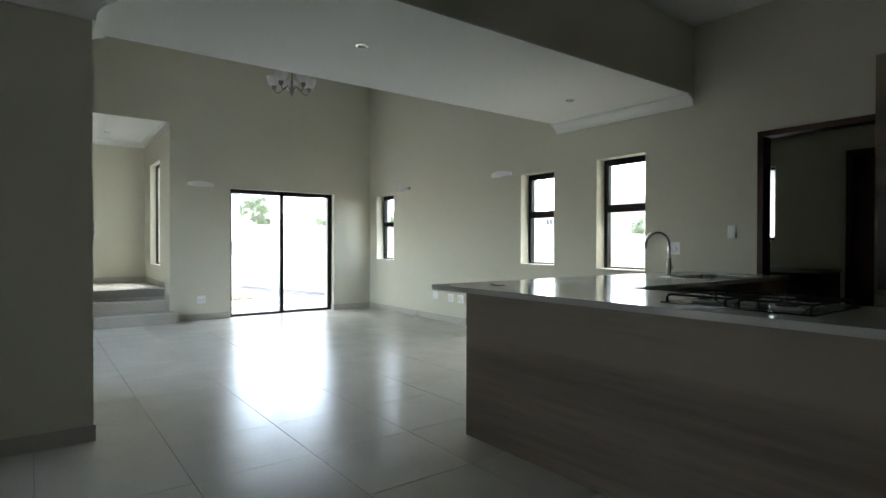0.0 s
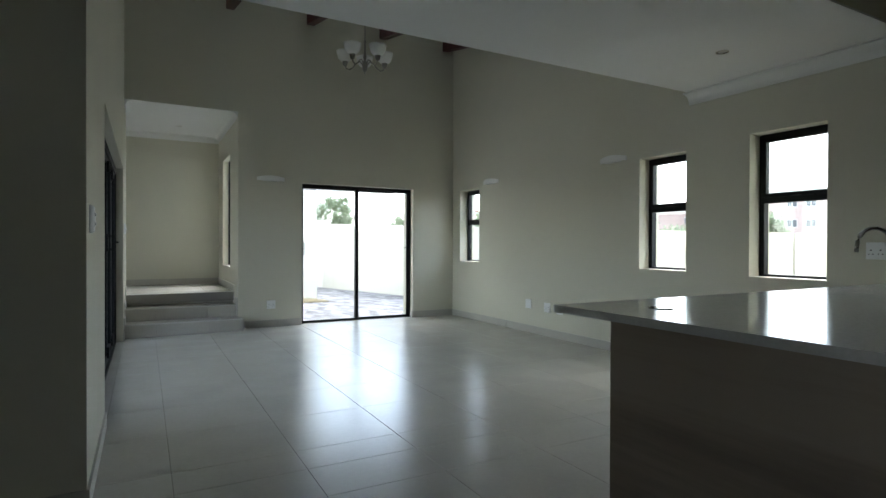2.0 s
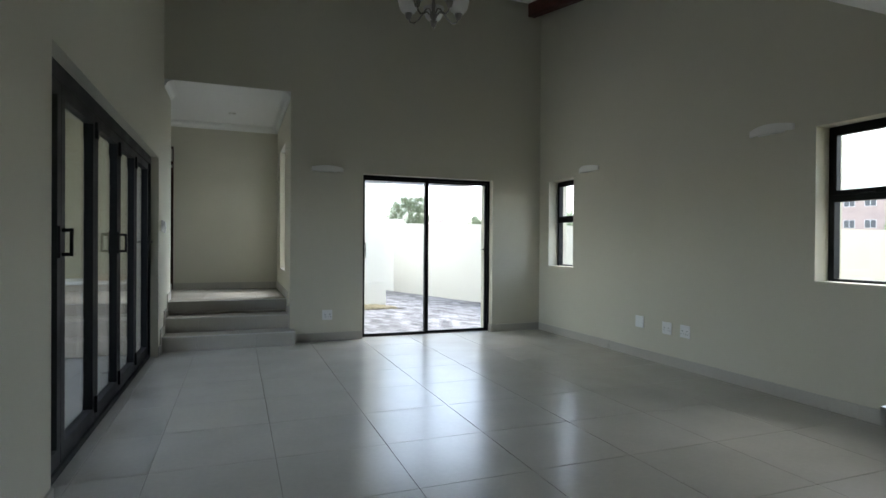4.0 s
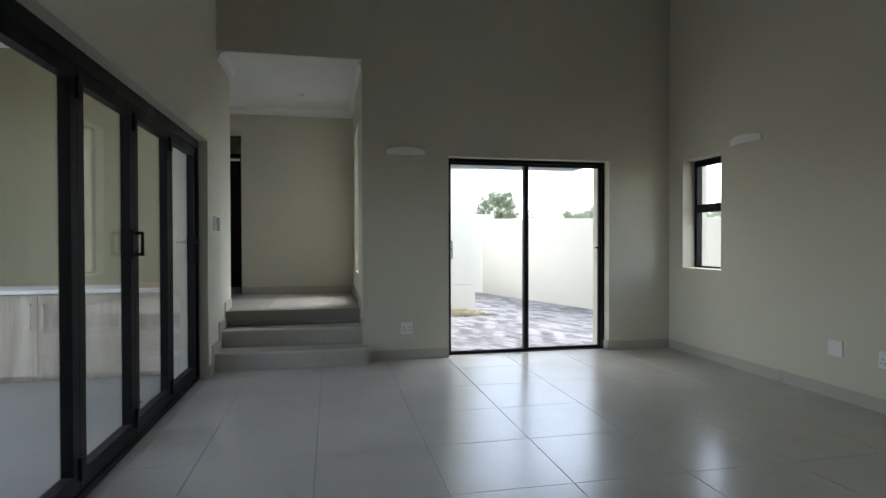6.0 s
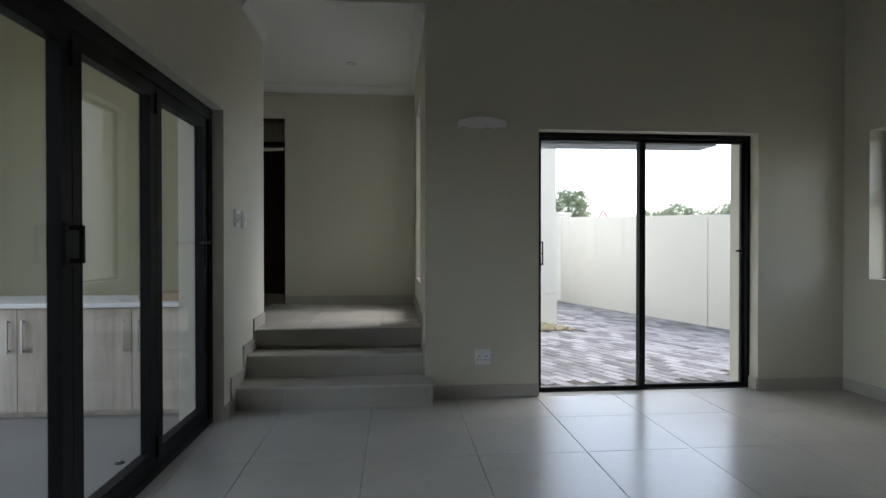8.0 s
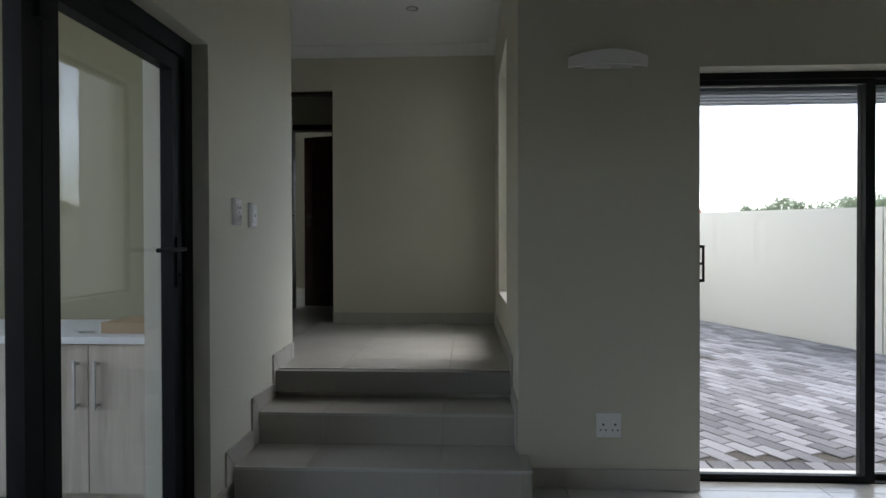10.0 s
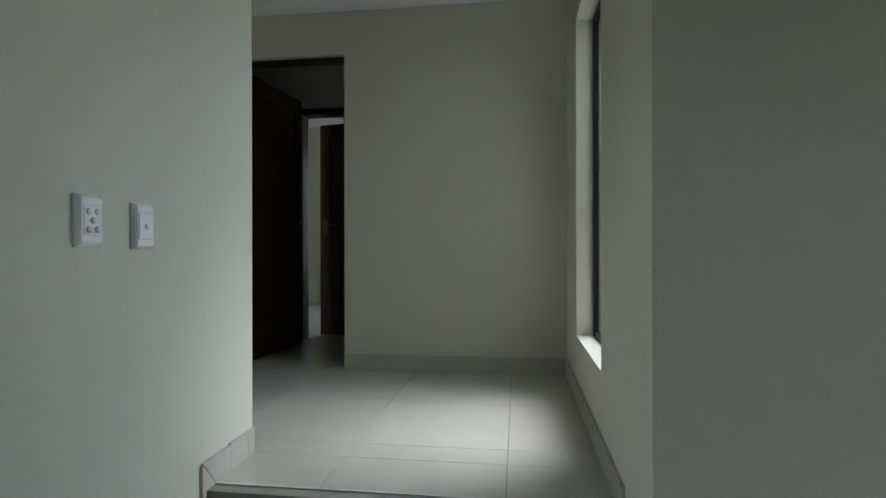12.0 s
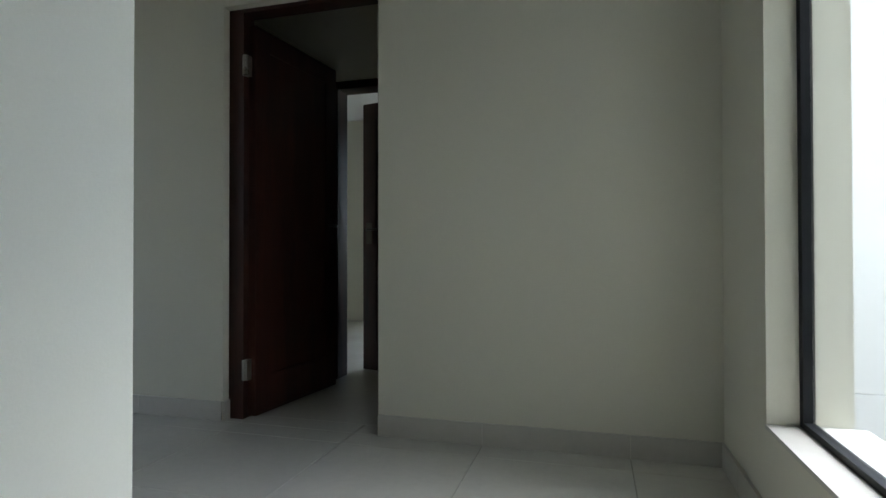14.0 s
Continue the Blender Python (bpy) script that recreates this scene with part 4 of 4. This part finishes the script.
# ---- lamps ----
def wall_light(at, rz):
    w = thing("wall_light", at, "white plaster bow-fronted wall light, switched off", "wall light", "wall lights", rz)
    half, sag, n = 0.184, 0.062, 18
    def bow(i):
        return 1 - (2 * i / n - 1) ** 2
    shell = bmesh.new()
    rings = []
    for i in range(n + 1):
        x, y, k = -half + 2 * half * i / n, -0.02 - (sag - 0.02) * bow(i), bow(i)
        lo, hi = -0.040, 0.006 + 0.022 * k
        rings.append([shell.verts.new(p) for p in ((x, y, lo), (x, y, hi), (x * 0.94, min(-0.004, y + 0.012), hi), (x * 0.94, min(-0.004, y + 0.012), lo))])
    for p, q in zip(rings, rings[1:]):
        for i in range(4):
            shell.faces.new((p[i], p[(i + 1) % 4], q[(i + 1) % 4], q[i]))
    shell.faces.new(rings[0])
    shell.faces.new(rings[-1])
    for sx in (-1, 1):
        box(shell, *sorted((sx * half, sx * (half - 0.011))), -0.0195, 0.0, -0.040, 0.006)
    part("bowl", shell, CERAMIC, w)
    part("back_plate", boxes((-half * 0.9, half * 0.9, -0.006, 0.0, -0.035, 0.004)), CERAMIC, w)
    part("diffuser", prism([(-half * 0.62 + 1.24 * half * i / n, -0.010 - (sag - 0.030) * bow(i)) for i in range(n + 1)], "z", -0.048, -0.036), OPAL, w)
    return w


wall_light((2.216, YF, 2.044), 0)
wall_light((XR, 7.335, 2.06), -90)
wall_light((XR, 4.985, 2.06), -90)


def downlight(x, y, z):
    d = thing("downlight", (x, y, z), "small round white recessed downlight, switched off", "downlight", "downlights")
    b = bmesh.new()
    lathe(b, [(0.032, 0.0), (0.045, -0.001), (0.045, -0.006), (0.032, -0.008), (0.030, 0.0)], steps=28)
    part("ring", b, CHROME, d)
    b = bmesh.new()
    lathe(b, [(0.0, -0.002), (0.031, -0.002), (0.031, -0.001), (0.0, -0.001)], steps=24)
    part("lens", b, OPAL, d)


for x, y, z in ((2.045, 3.14, SOFFIT), (4.32, 3.21, SOFFIT), (1.15, 9.84, STAIR_TOP)):
    downlight(x, y, z)


def chandelier():
    c = thing("chandelier", (2.68, 6.05, 2.90), "dull nickel five-arm chandelier with white opal glass bowls", "chandelier")
    up = ceil_at(6.05) - 2.90
    b = bmesh.new()
    lathe(b, [(0, 0.0), (0.008, 0.005), (0.016, 0.02), (0.008, 0.035), (0.022, 0.05), (0.032, 0.075), (0.022, 0.10), (0.012, 0.12), (0.018, 0.16), (0.010, 0.20), (0.007, 0.30), (0.014, 0.315), (0.006, 0.33), (0, 0.335)], steps=16)
    part("stem", b, NICKEL, c, smooth=True)
    part("rod", tube(bmesh.new(), [(0, 0, 0.33), (0, 0, up)], 0.005, 8), NICKEL, c)
    b = bmesh.new()
    lathe(b, [(0, up - 0.035), (0.03, up - 0.03), (0.055, up - 0.01), (0.055, up + 0.02)], steps=20)
    part("ceiling_rose", b, NICKEL, c, smooth=True)
    for i in range(5):
        g = radians(72 * i + 70)
        ux, uy = math.cos(g), math.sin(g)
        arm = part("arm", tube(bmesh.new(), [(ux * r, uy * r, z) for r, z in ((0.02, 0.075), (0.055, 0.115), (0.09, 0.10), (0.125, 0.06), (0.165, 0.035), (0.20, 0.05), (0.213, 0.09), (0.213, 0.11))], 0.0065, 8), NICKEL, c, smooth=True)
        b = bmesh.new()
        lathe(b, [(0, 0.10), (0.018, 0.105), (0.026, 0.13), (0.03, 0.15), (0, 0.152)], (ux * 0.213, uy * 0.213, -0.03), 14)
        part("cup", b, NICKEL, arm, smooth=True)
        b = bmesh.new()
        lathe(b, [(0.020, 0.150), (0.046, 0.158), (0.066, 0.178), (0.077, 0.205), (0.083, 0.235), (0.089, 0.256), (0.086, 0.257), (0.079, 0.235), (0.073, 0.206), (0.062, 0.182), (0.043, 0.163), (0.016, 0.155)], (ux * 0.213, uy * 0.213, -0.03), 24)
        part("glass_bowl", b, OPAL, arm, "white opal glass bowl", smooth=True)


chandelier()


# ---- sockets and switches: built on the xz plane, facing -y ----
def plate(at, rz, w, h, label, kind, deep=0.009):
    p = thing("wall_socket" if kind == "socket" else "light_switch" if kind == "switch" else "blank_plate", at, label, kind if kind != "blank" else "plate", "", rz)
    part("plate", boxes((-w / 2, w / 2, -deep, 0.0, -h / 2, h / 2), bevel=deep * 0.35), WHITE, p)
    return p


def socket(at, rz):
    p = plate(at, rz, 0.118, 0.118, "white double three-pin wall socket on the plaster", "socket")
    for sx in (-0.028, 0.028):
        b = bmesh.new()
        for dx, dz, r in ((0, 0.004, 0.0055), (-0.012, -0.022, 0.0042), (0.012, -0.022, 0.0042)):
            n = 10
            ring = [b.verts.new((sx + dx + r * math.cos(2 * math.pi * i / n), -0.0094, dz + r * math.sin(2 * math.pi * i / n))) for i in range(n)]
            b.faces.new(ring)
        part("pin_holes", b, HOLE, p)
        part("rocker", boxes((sx - 0.008, sx + 0.008, -0.013, -0.009, 0.026, 0.044), bevel=0.001), WHITE, p)
    return p


def switch(at, rz, spots):
    """A tall plate with sloping cheeks, a raised field between two fine grooves, and round buttons."""
    p = thing("light_switch", at, "white light switch plate with %s on the plaster" % ("five round buttons" if len(spots) > 2 else "one round button" if len(spots) == 1 else "two round buttons"), "switch", "light switches", rz)
    w, h = 0.080, 0.124
    b = bmesh.new()
    rings = []
    for dx, dz, y in ((0, 0, 0), (0, 0, -0.005), (0.003, 0.003, -0.010), (0.008, 0.007, -0.0165), (0.011, 0.010, -0.018)):
        rings.append([b.verts.new((sx * (w / 2 - dx), y, sz * (h / 2 - dz))) for sx, sz in ((-1, -1), (1, -1), (1, 1), (-1, 1))])
    for u, v in zip(rings, rings[1:]):
        for i in range(4):
            b.faces.new((u[i], u[(i + 1) % 4], v[(i + 1) % 4], v[i]))
    b.faces.new(rings[0]), b.faces.new(rings[-1])
    part("plate", b, WHITE, p)
    part("button_field", boxes((-0.026, 0.026, -0.0198, -0.0175, -0.034, 0.034), bevel=0.0007), WHITE, p)
    for z in (-0.0355, 0.0355):
        part("groove", boxes((-0.026, 0.026, -0.0184, -0.0178, z - 0.0008, z + 0.0008)), TRIM, p)
    for x, z in spots:
        b = bmesh.new()
        lathe(b, [(0, 0), (0.0078, 0), (0.0078, 0.003), (0.0066, 0.0052), (0.004, 0.0062), (0, 0.0064)], steps=18)
        bmesh.ops.rotate(b, verts=b.verts, cent=(0, 0, 0), matrix=Matrix.Rotation(radians(90), 3, "X"))
        bmesh.ops.translate(b, verts=b.verts, vec=(x, -0.0198, z))
        part("button", b, WHITE, p, smooth=True)
    return p


socket((2.222, YF, 0.305), 0)
for y in (6.07, 5.84):
    socket((XR, y, 0.355), -90)
plate((XR, 6.45, 0.37), -90, 0.118, 0.118, "white blank outlet plate low on the wall", "blank")
socket((XR, 2.59, 1.10), -90)
plate((XR, 2.05, 1.25), -90, 0.075, 0.12, "white isolator switch plate on the kitchen wall", "switch")
switch((XL, 8.312, 1.320), 90, [(-0.013, 0.021), (0.013, 0.021), (0.0, 0.0), (-0.013, -0.021), (0.013, -0.021)])
switch((XL, 8.500, 1.314), 90, [(0, 0)])
switch((XL, 3.62, 1.24), 90, [(0, 0.02), (0, -0.02)])

# ---- outdoors ----
setting("ground", boxes((-600, 900, -600, 1200, -0.4, -0.16)), SOIL, "dry bare ground beyond the garden wall", "ground")


def boundary_wall():
    """A long painted wall, askew to the house, in panels between piers."""
    w = thing("boundary_wall", (6.15, 12.0, 0), "cream painted plaster boundary wall in panels", "wall", rz=math.degrees(math.atan2(1.0, -0.3067)) - 90)
    for i in range(-4, 1):
        y0 = 0.07 + 3.75 * i
        t0 = 1.57 + 0.035 * y0
        part("wall_panel", prism([(y0 + 0.008, -0.2), (y0 + 3.742, -0.2), (y0 + 3.742, t0 + 0.035 * 3.75), (y0 + 0.008, t0)], "x", 0.0, 0.20), RENDERED, w)
        part("joint", boxes((0.05, 0.15, y0 - 0.008, y0 + 0.008, -0.2, t0 - 0.01)), RENDERED, w)


boundary_wall()
back_w = thing("rear_boundary_wall", (0, 0, 0), "cream painted rear boundary wall beyond the paving", "wall")
part("wall_panel", boxes((3.0, 5.36, 15.95, 16.15, -0.2, 1.78), bevel=0.006), RENDERED, back_w)
part("coping", boxes((2.98, 5.38, 15.93, 16.17, 1.781, 1.825), bevel=0.006), RENDERED, back_w)
wing = thing("house_wing", (3.932, 12.32, 0), "cream plastered wing of the house beyond the patio", "house")
part("wall", boxes((-1.82, 0.0, 0.0, 3.4, 0.42, 3.6)), RENDERED, wing)
part("plinth", boxes((-1.82, 0.012, -0.012, 3.4, -0.2, 0.415)), RENDERED, wing)


def slatted_eave():
    c = thing("slatted_eave", (0, 0, 0), "pale grey slats under the eave outside the sliding door", "eave")
    y, x0, x1 = YF + TG + 0.004, 2.30, 4.275
    part("backing", boxes((x0, x1, y, y + 0.012, 1.985, 2.12)), SHUTTER, c)
    for k in range(4):
        part("slat", boxes((x0, x1 - 0.004 * k, y + 0.016 + 0.066 * k, y + 0.058 + 0.066 * k, 1.966, 1.984), bevel=0.003), SLAT, c)
    for x in (2.42, 3.35, 4.19):
        part("batten", boxes((x, x + 0.04, y + 0.014, y + 0.29, 1.9845, 2.02)), SHUTTER, c)
    part("top_board", boxes((x0, x1, y + 0.014, y + 0.30, 2.021, 2.04)), SHUTTER, c)


slatted_eave()


def tree(at, height, spread, seed, leaves=14000, trunk=0.30, leaf=0.06):
    rnd = random.Random(seed)
    t = thing("tree", at, "small leafy green tree beyond the boundary wall", "tree", "trees beyond the wall")
    b = bmesh.new()
    h0 = height * trunk
    tube(b, [(0, 0, -0.2), (0.05, 0.02, h0 * 0.5), (0.0, 0.06, h0)], [0.16, 0.12, 0.09], 8)
    tips = []
    for i in range(9):
        g, k = 6.28 * i / 9 + rnd.uniform(-0.3, 0.3), rnd.uniform(0.25, 0.75)
        tip = (math.cos(g) * spread * k, math.sin(g) * spread * k, h0 + (height - h0) * rnd.uniform(0.0, 0.85))
        tube(b, [(0, 0.04, h0 * rnd.uniform(0.75, 1)), (tip[0] * 0.5, tip[1] * 0.5, h0 + (tip[2] - h0) * 0.6), tip], [0.06, 0.035, 0.012], 6)
        tips.append(tip)
    part("trunk", b, BARK, t)
    vs, fs = [], []
    clumps = []
    for i in range(110):
        v = Vector((rnd.gauss(0, 1), rnd.gauss(0, 1), rnd.gauss(0, 1))).normalized() * rnd.uniform(0.35, 1.0) ** 0.5
        clumps.append((v.x * spread * 0.82, v.y * spread * 0.82, (height + h0) / 2 + v.z * (height - h0) * 0.42, spread * rnd.uniform(0.10, 0.22)))
    for i in range(leaves):
        cx, cy, cz, r = rnd.choice(clumps)
        p = Vector((rnd.gauss(0, 1), rnd.gauss(0, 1), rnd.gauss(0, 1))) * r * 0.62
        q = Euler((rnd.uniform(0, 6.28), rnd.uniform(0, 6.28), rnd.uniform(0, 6.28))).to_matrix()
        s = leaf * rnd.uniform(0.6, 1.3)
        n = len(vs)
        vs += [tuple(Vector((cx, cy, cz)) + p + q @ Vector(c)) for c in ((-s, 0, 0), (0, -s * 0.5, 0.01), (s, 0, 0), (0, s * 0.5, 0.01))]
        fs.append((n, n + 1, n + 2, n + 3))
    me = bpy.data.meshes.new("crown")
    me.from_pydata(vs, [], fs)
    me.materials.append(LEAF)
    crown = new("crown", me)
    crown.parent = t
    return t


tree((11.15, 34.0, -0.2), 4.75, 1.5, 3, leaves=12000, leaf=0.058, trunk=0.24)
tree((15.3, 33.0, -0.2), 3.3, 1.4, 4, leaves=6500)
tree((17.1, 33.6, -0.2), 3.8, 1.6, 12, leaves=6500)
tree((19.4, 33.0, -0.2), 3.8, 2.0, 5, leaves=8000)
tree((21.6, 33.5, -0.2), 3.9, 2.1, 6, leaves=8000)
tree((24.2, 32.0, -0.2), 3.8, 2.1, 7, leaves=8000)
tree((16.4, 13.4, -0.2), 2.0, 1.1, 8, leaves=3000)
tree((17.5, 10.7, -0.2), 2.50, 0.75, 9, leaves=5000)
tree((19.2, 14.7, -0.2), 2.1, 1.2, 10, leaves=3000)

# a far block of flats beyond the windows, and road signs behind the boundary wall
def far_flats(at, rz, wide, high, bays, label):
    """Walls with a parapet and rows of framed windows on the side towards the house."""
    f = thing("apartment_building", at, label, "building", "far buildings", rz)
    part("wall", boxes((-wide / 2, wide / 2, 0.0, 9.0, 0.0, high)), BRICKRED, f)
    part("parapet", boxes((-wide / 2 - 0.15, wide / 2 + 0.15, -0.15, 9.15, high + 0.001, high + 0.45)), RENDERED, f)
    part("string_course", boxes((-wide / 2, wide / 2, -0.08, -0.001, high * 0.36 - 0.12, high * 0.36 + 0.12)), RENDERED, f)
    for z in (high * 0.20, high * 0.53, high * 0.84):
        for i in range(bays):
            x = -wide / 2 + wide * (i + 0.5) / bays + (0.55 if i % 2 else -0.55)
            w = part("window", boxes((x - 0.50, x + 0.50, -0.06, -0.002, z - 0.44, z + 0.44)), WHITE, f)
            part("pane", boxes((x - 0.46, x - 0.02, -0.07, -0.062, z - 0.40, z + 0.40)), FARGLASS, w)
            part("pane", boxes((x + 0.02, x + 0.46, -0.07, -0.062, z - 0.40, z + 0.40)), FARGLASS, w)


far_flats((66.0, 34.0, -0.2), -64, 26.0, 7.4, 9, "pale pink-brown flats with rows of small windows beyond the garden")
far_flats((62.0, 52.0, -0.2), -52, 16.0, 5.6, 5, "low pink-brown block of flats among the trees")


def road_sign(at, rz, kind, high, size):
    g = thing("road_sign", at, "triangular red-edged warning sign on a thin steel pole" if kind == "triangle" else "round red road sign on a thin steel pole", "road sign", "", rz)
    part("pole", tube(bmesh.new(), [(0, 0.03, 0), (0, 0.03, high + 0.1)], 0.03, 8), STEEL, g)
    n, turn = (3, 90) if kind == "triangle" else (20, 0)
    for name, radius, y, material in (("board", size, 0.0, SIGNRED), ("panel", size * 0.62, -0.012, WHITE)):
        pts = [(radius * math.cos(radians(turn + 360 * i / n)), radius * math.sin(radians(turn + 360 * i / n)) + high) for i in range(n)]
        part(name, prism(pts, "y", y - 0.01, y), material, g)


road_sign((12.45, 32.3, -0.2), -20, "triangle", 2.88, 0.33)
road_sign((27.3, 43.0, -0.2), -35, "round", 4.2, 0.30)

# gravel bed at the foot of the wing
rnd = random.Random(11)
gravel = bmesh.new()
for i in range(900):
    x, y, r = rnd.uniform(3.1, 4.05), rnd.uniform(11.80, 12.3), rnd.uniform(0.006, 0.016)
    if x - 3.75 > 0.9 * (12.3 - y):
        continue
    bmesh.ops.create_icosphere(gravel, subdivisions=1, radius=r, matrix=Matrix.Translation((x, y, -0.055 + 0.06 * (y - 11.75) + rnd.uniform(0, 0.02))))
tagged(new("gravel_bed", mesh_of("gravel_bed", gravel, GRAVEL)), "yellow gravel at the foot of the cream wall", "gravel", kind="stuff")

# ---- small repeated pieces: floor tiles and pavers, last ----
def tile_mesh(w, d, h=0.008, gap=0.0013, material=None):
    bm = bmesh.new()
    x, y, c = w / 2 - gap, d / 2 - gap, 0.0012
    lo = [bm.verts.new((sx * x, sy * y, -h)) for sx, sy in ((-1, -1), (1, -1), (1, 1), (-1, 1))]
    mi = [bm.verts.new((sx * x, sy * y, -c)) for sx, sy in ((-1, -1), (1, -1), (1, 1), (-1, 1))]
    hi = [bm.verts.new((sx * (x - c), sy * (y - c), 0)) for sx, sy in ((-1, -1), (1, -1), (1, 1), (-1, 1))]
    bm.faces.new(hi)
    for a, b in ((lo, mi), (mi, hi)):
        for i in range(4):
            bm.faces.new((a[i], a[(i + 1) % 4], b[(i + 1) % 4], b[i]))
    return mesh_of("tile", bm, material or TILE)


tile_cache = {}


def lay(parent, x0, x1, y0, y1, z, gx, gy, skip=None, material=None):
    """Square tiles on a grid through (gx, gy), cut at the edges of the area."""
    def cuts(a, b, g):
        k0 = math.floor((a - g) / PITCH)
        c = [g + PITCH * k for k in range(k0, k0 + 60)]
        return [a] + [v for v in c if a + 0.02 < v < b - 0.02] + [b]
    xs, ys = cuts(x0, x1, gx), cuts(y0, y1, gy)
    for a, b in zip(xs, xs[1:]):
        for c, d in zip(ys, ys[1:]):
            if skip and skip((a + b) / 2, (c + d) / 2):
                continue
            key = (round(b - a, 3), round(d - c, 3), material)
            if key not in tile_cache:
                tile_cache[key] = tile_mesh(key[0], key[1], material=material)
            o = new("tile", tile_cache[key])
            o.parent = parent
            o.location = ((a + b) / 2, (c + d) / 2, z)


lay(floor, XL, XR, STUB, YF, 0.0, GRID_X, GRID_Y)
lay(floor, -1.2, XR, YB + 0.8, STUB, 0.0, GRID_X, GRID_Y, skip=lambda x, y: x > 2.9 and y < 0.5)
lay(floor, DOOR[0], DOOR[1], YF, YF + 0.11, 0.0, GRID_X, GRID_Y)
lay(floor, XL - 0.075, XL, FOLD[0], FOLD[1], 0.0, GRID_X, GRID_Y)
lay(floor_hall, XL, XH, STEP_Y[2] - 0.002, 9.13, HALL, 1.45, 9.275)
lay(floor_hall, -2.0, XH, 9.13, YH, HALL, 1.45, 9.275)
lay(floor_hall, HDOOR[0], HDOOR[1], YH, YH + 0.13, HALL, 1.45, 9.275)
lay(floor_patio, -1.95, XL - 0.15, STUB + T, 8.78, PATIO, 1.31, 3.5, material=PATIO_TILE)

# paving: running bond of concrete blocks
PV = -0.06
paving = setting("pavement", boxes((2.05, 8.6, YF + TG, 16.5, -0.15, PV - 0.010)), SAND, "grey concrete block paving outside the sliding door", "pavement")


def paver_mesh():
    bm = bmesh.new()
    x, y, c, h = 0.1055, 0.0508, 0.004, 0.03
    rings = [[bm.verts.new((sx * (x - e), sy * (y - e), z)) for sx, sy in ((-1, -1), (1, -1), (1, 1), (-1, 1))] for e, z in ((0, -h), (0, -c), (c, 0))]
    bm.faces.new(rings[2])
    for a, b in zip(rings, rings[1:]):
        for i in range(4):
            bm.faces.new((a[i], a[(i + 1) % 4], b[(i + 1) % 4], b[i]))
    return mesh_of("paver", bm, PAVER)


pm = paver_mesh()
rnd = random.Random(4)
cells = []
LAID, EDGE = radians(-64), 8.975                       # angle of the courses, end of the border row
ux, uy = math.cos(LAID), math.sin(LAID)
for row in range(-60, 61):
    for k in range(-32, 33):
        p, q = 0.22 * k + (0.11 if row % 2 else 0.0), 0.11 * row
        x, y = 5.0 + p * ux - q * uy, 12.0 + p * uy + q * ux
        bare = (3.1 < x and y > 11.80 and x - 3.80 < 0.9 * (12.25 - y)) or (4.66 < x < 5.05 and 9.12 < y < 9.40)
        if 2.08 < x < 6.22 - 0.3067 * (y - 12.0) and EDGE + 0.07 < y < 16.0 and not bare:
            cells.append((x, y, PV + rnd.uniform(-0.002, 0.002)))
cells.sort(key=lambda c: c[1])
near = [c for c in cells if c[1] < 10.4 and 2.7 < c[0] < 6.2][:270]
kept = set(near)
for c in near:
    o = new("paver", pm)
    o.parent = paving
    o.location = c
    o.rotation_euler = (0, 0, LAID)
for k in range(26):
    o = new("paver", pm)
    o.parent = paving
    o.location = (2.30 + 0.1075 * k, EDGE - 0.107, PV + rnd.uniform(-0.002, 0.002))
    o.rotation_euler = (0, 0, radians(90))
vs, fs = [], []
for cx, cy, cz in cells:
    if (cx, cy, cz) in kept:
        continue
    n = len(vs)
    for e, z in ((0.0, -0.03), (0.0, -0.004), (0.004, 0.0)):
        vs += [(cx + sx * (0.1055 - e) * ux - sy * (0.0508 - e) * uy, cy + sx * (0.1055 - e) * uy + sy * (0.0508 - e) * ux, cz + z) for sx, sy in ((-1, -1), (1, -1), (1, 1), (-1, 1))]
    fs.append((n + 8, n + 9, n + 10, n + 11))
    for r in (0, 4):
        fs += [(n + r + i, n + r + (i + 1) % 4, n + r + 4 + (i + 1) % 4, n + r + 4 + i) for i in range(4)]
me = bpy.data.meshes.new("pavers_far")
me.from_pydata(vs, [], fs)
me.materials.append(PAVER_FAR)
far = new("pavers_far", me)
far.parent = paving
far["kind"] = "stuff"
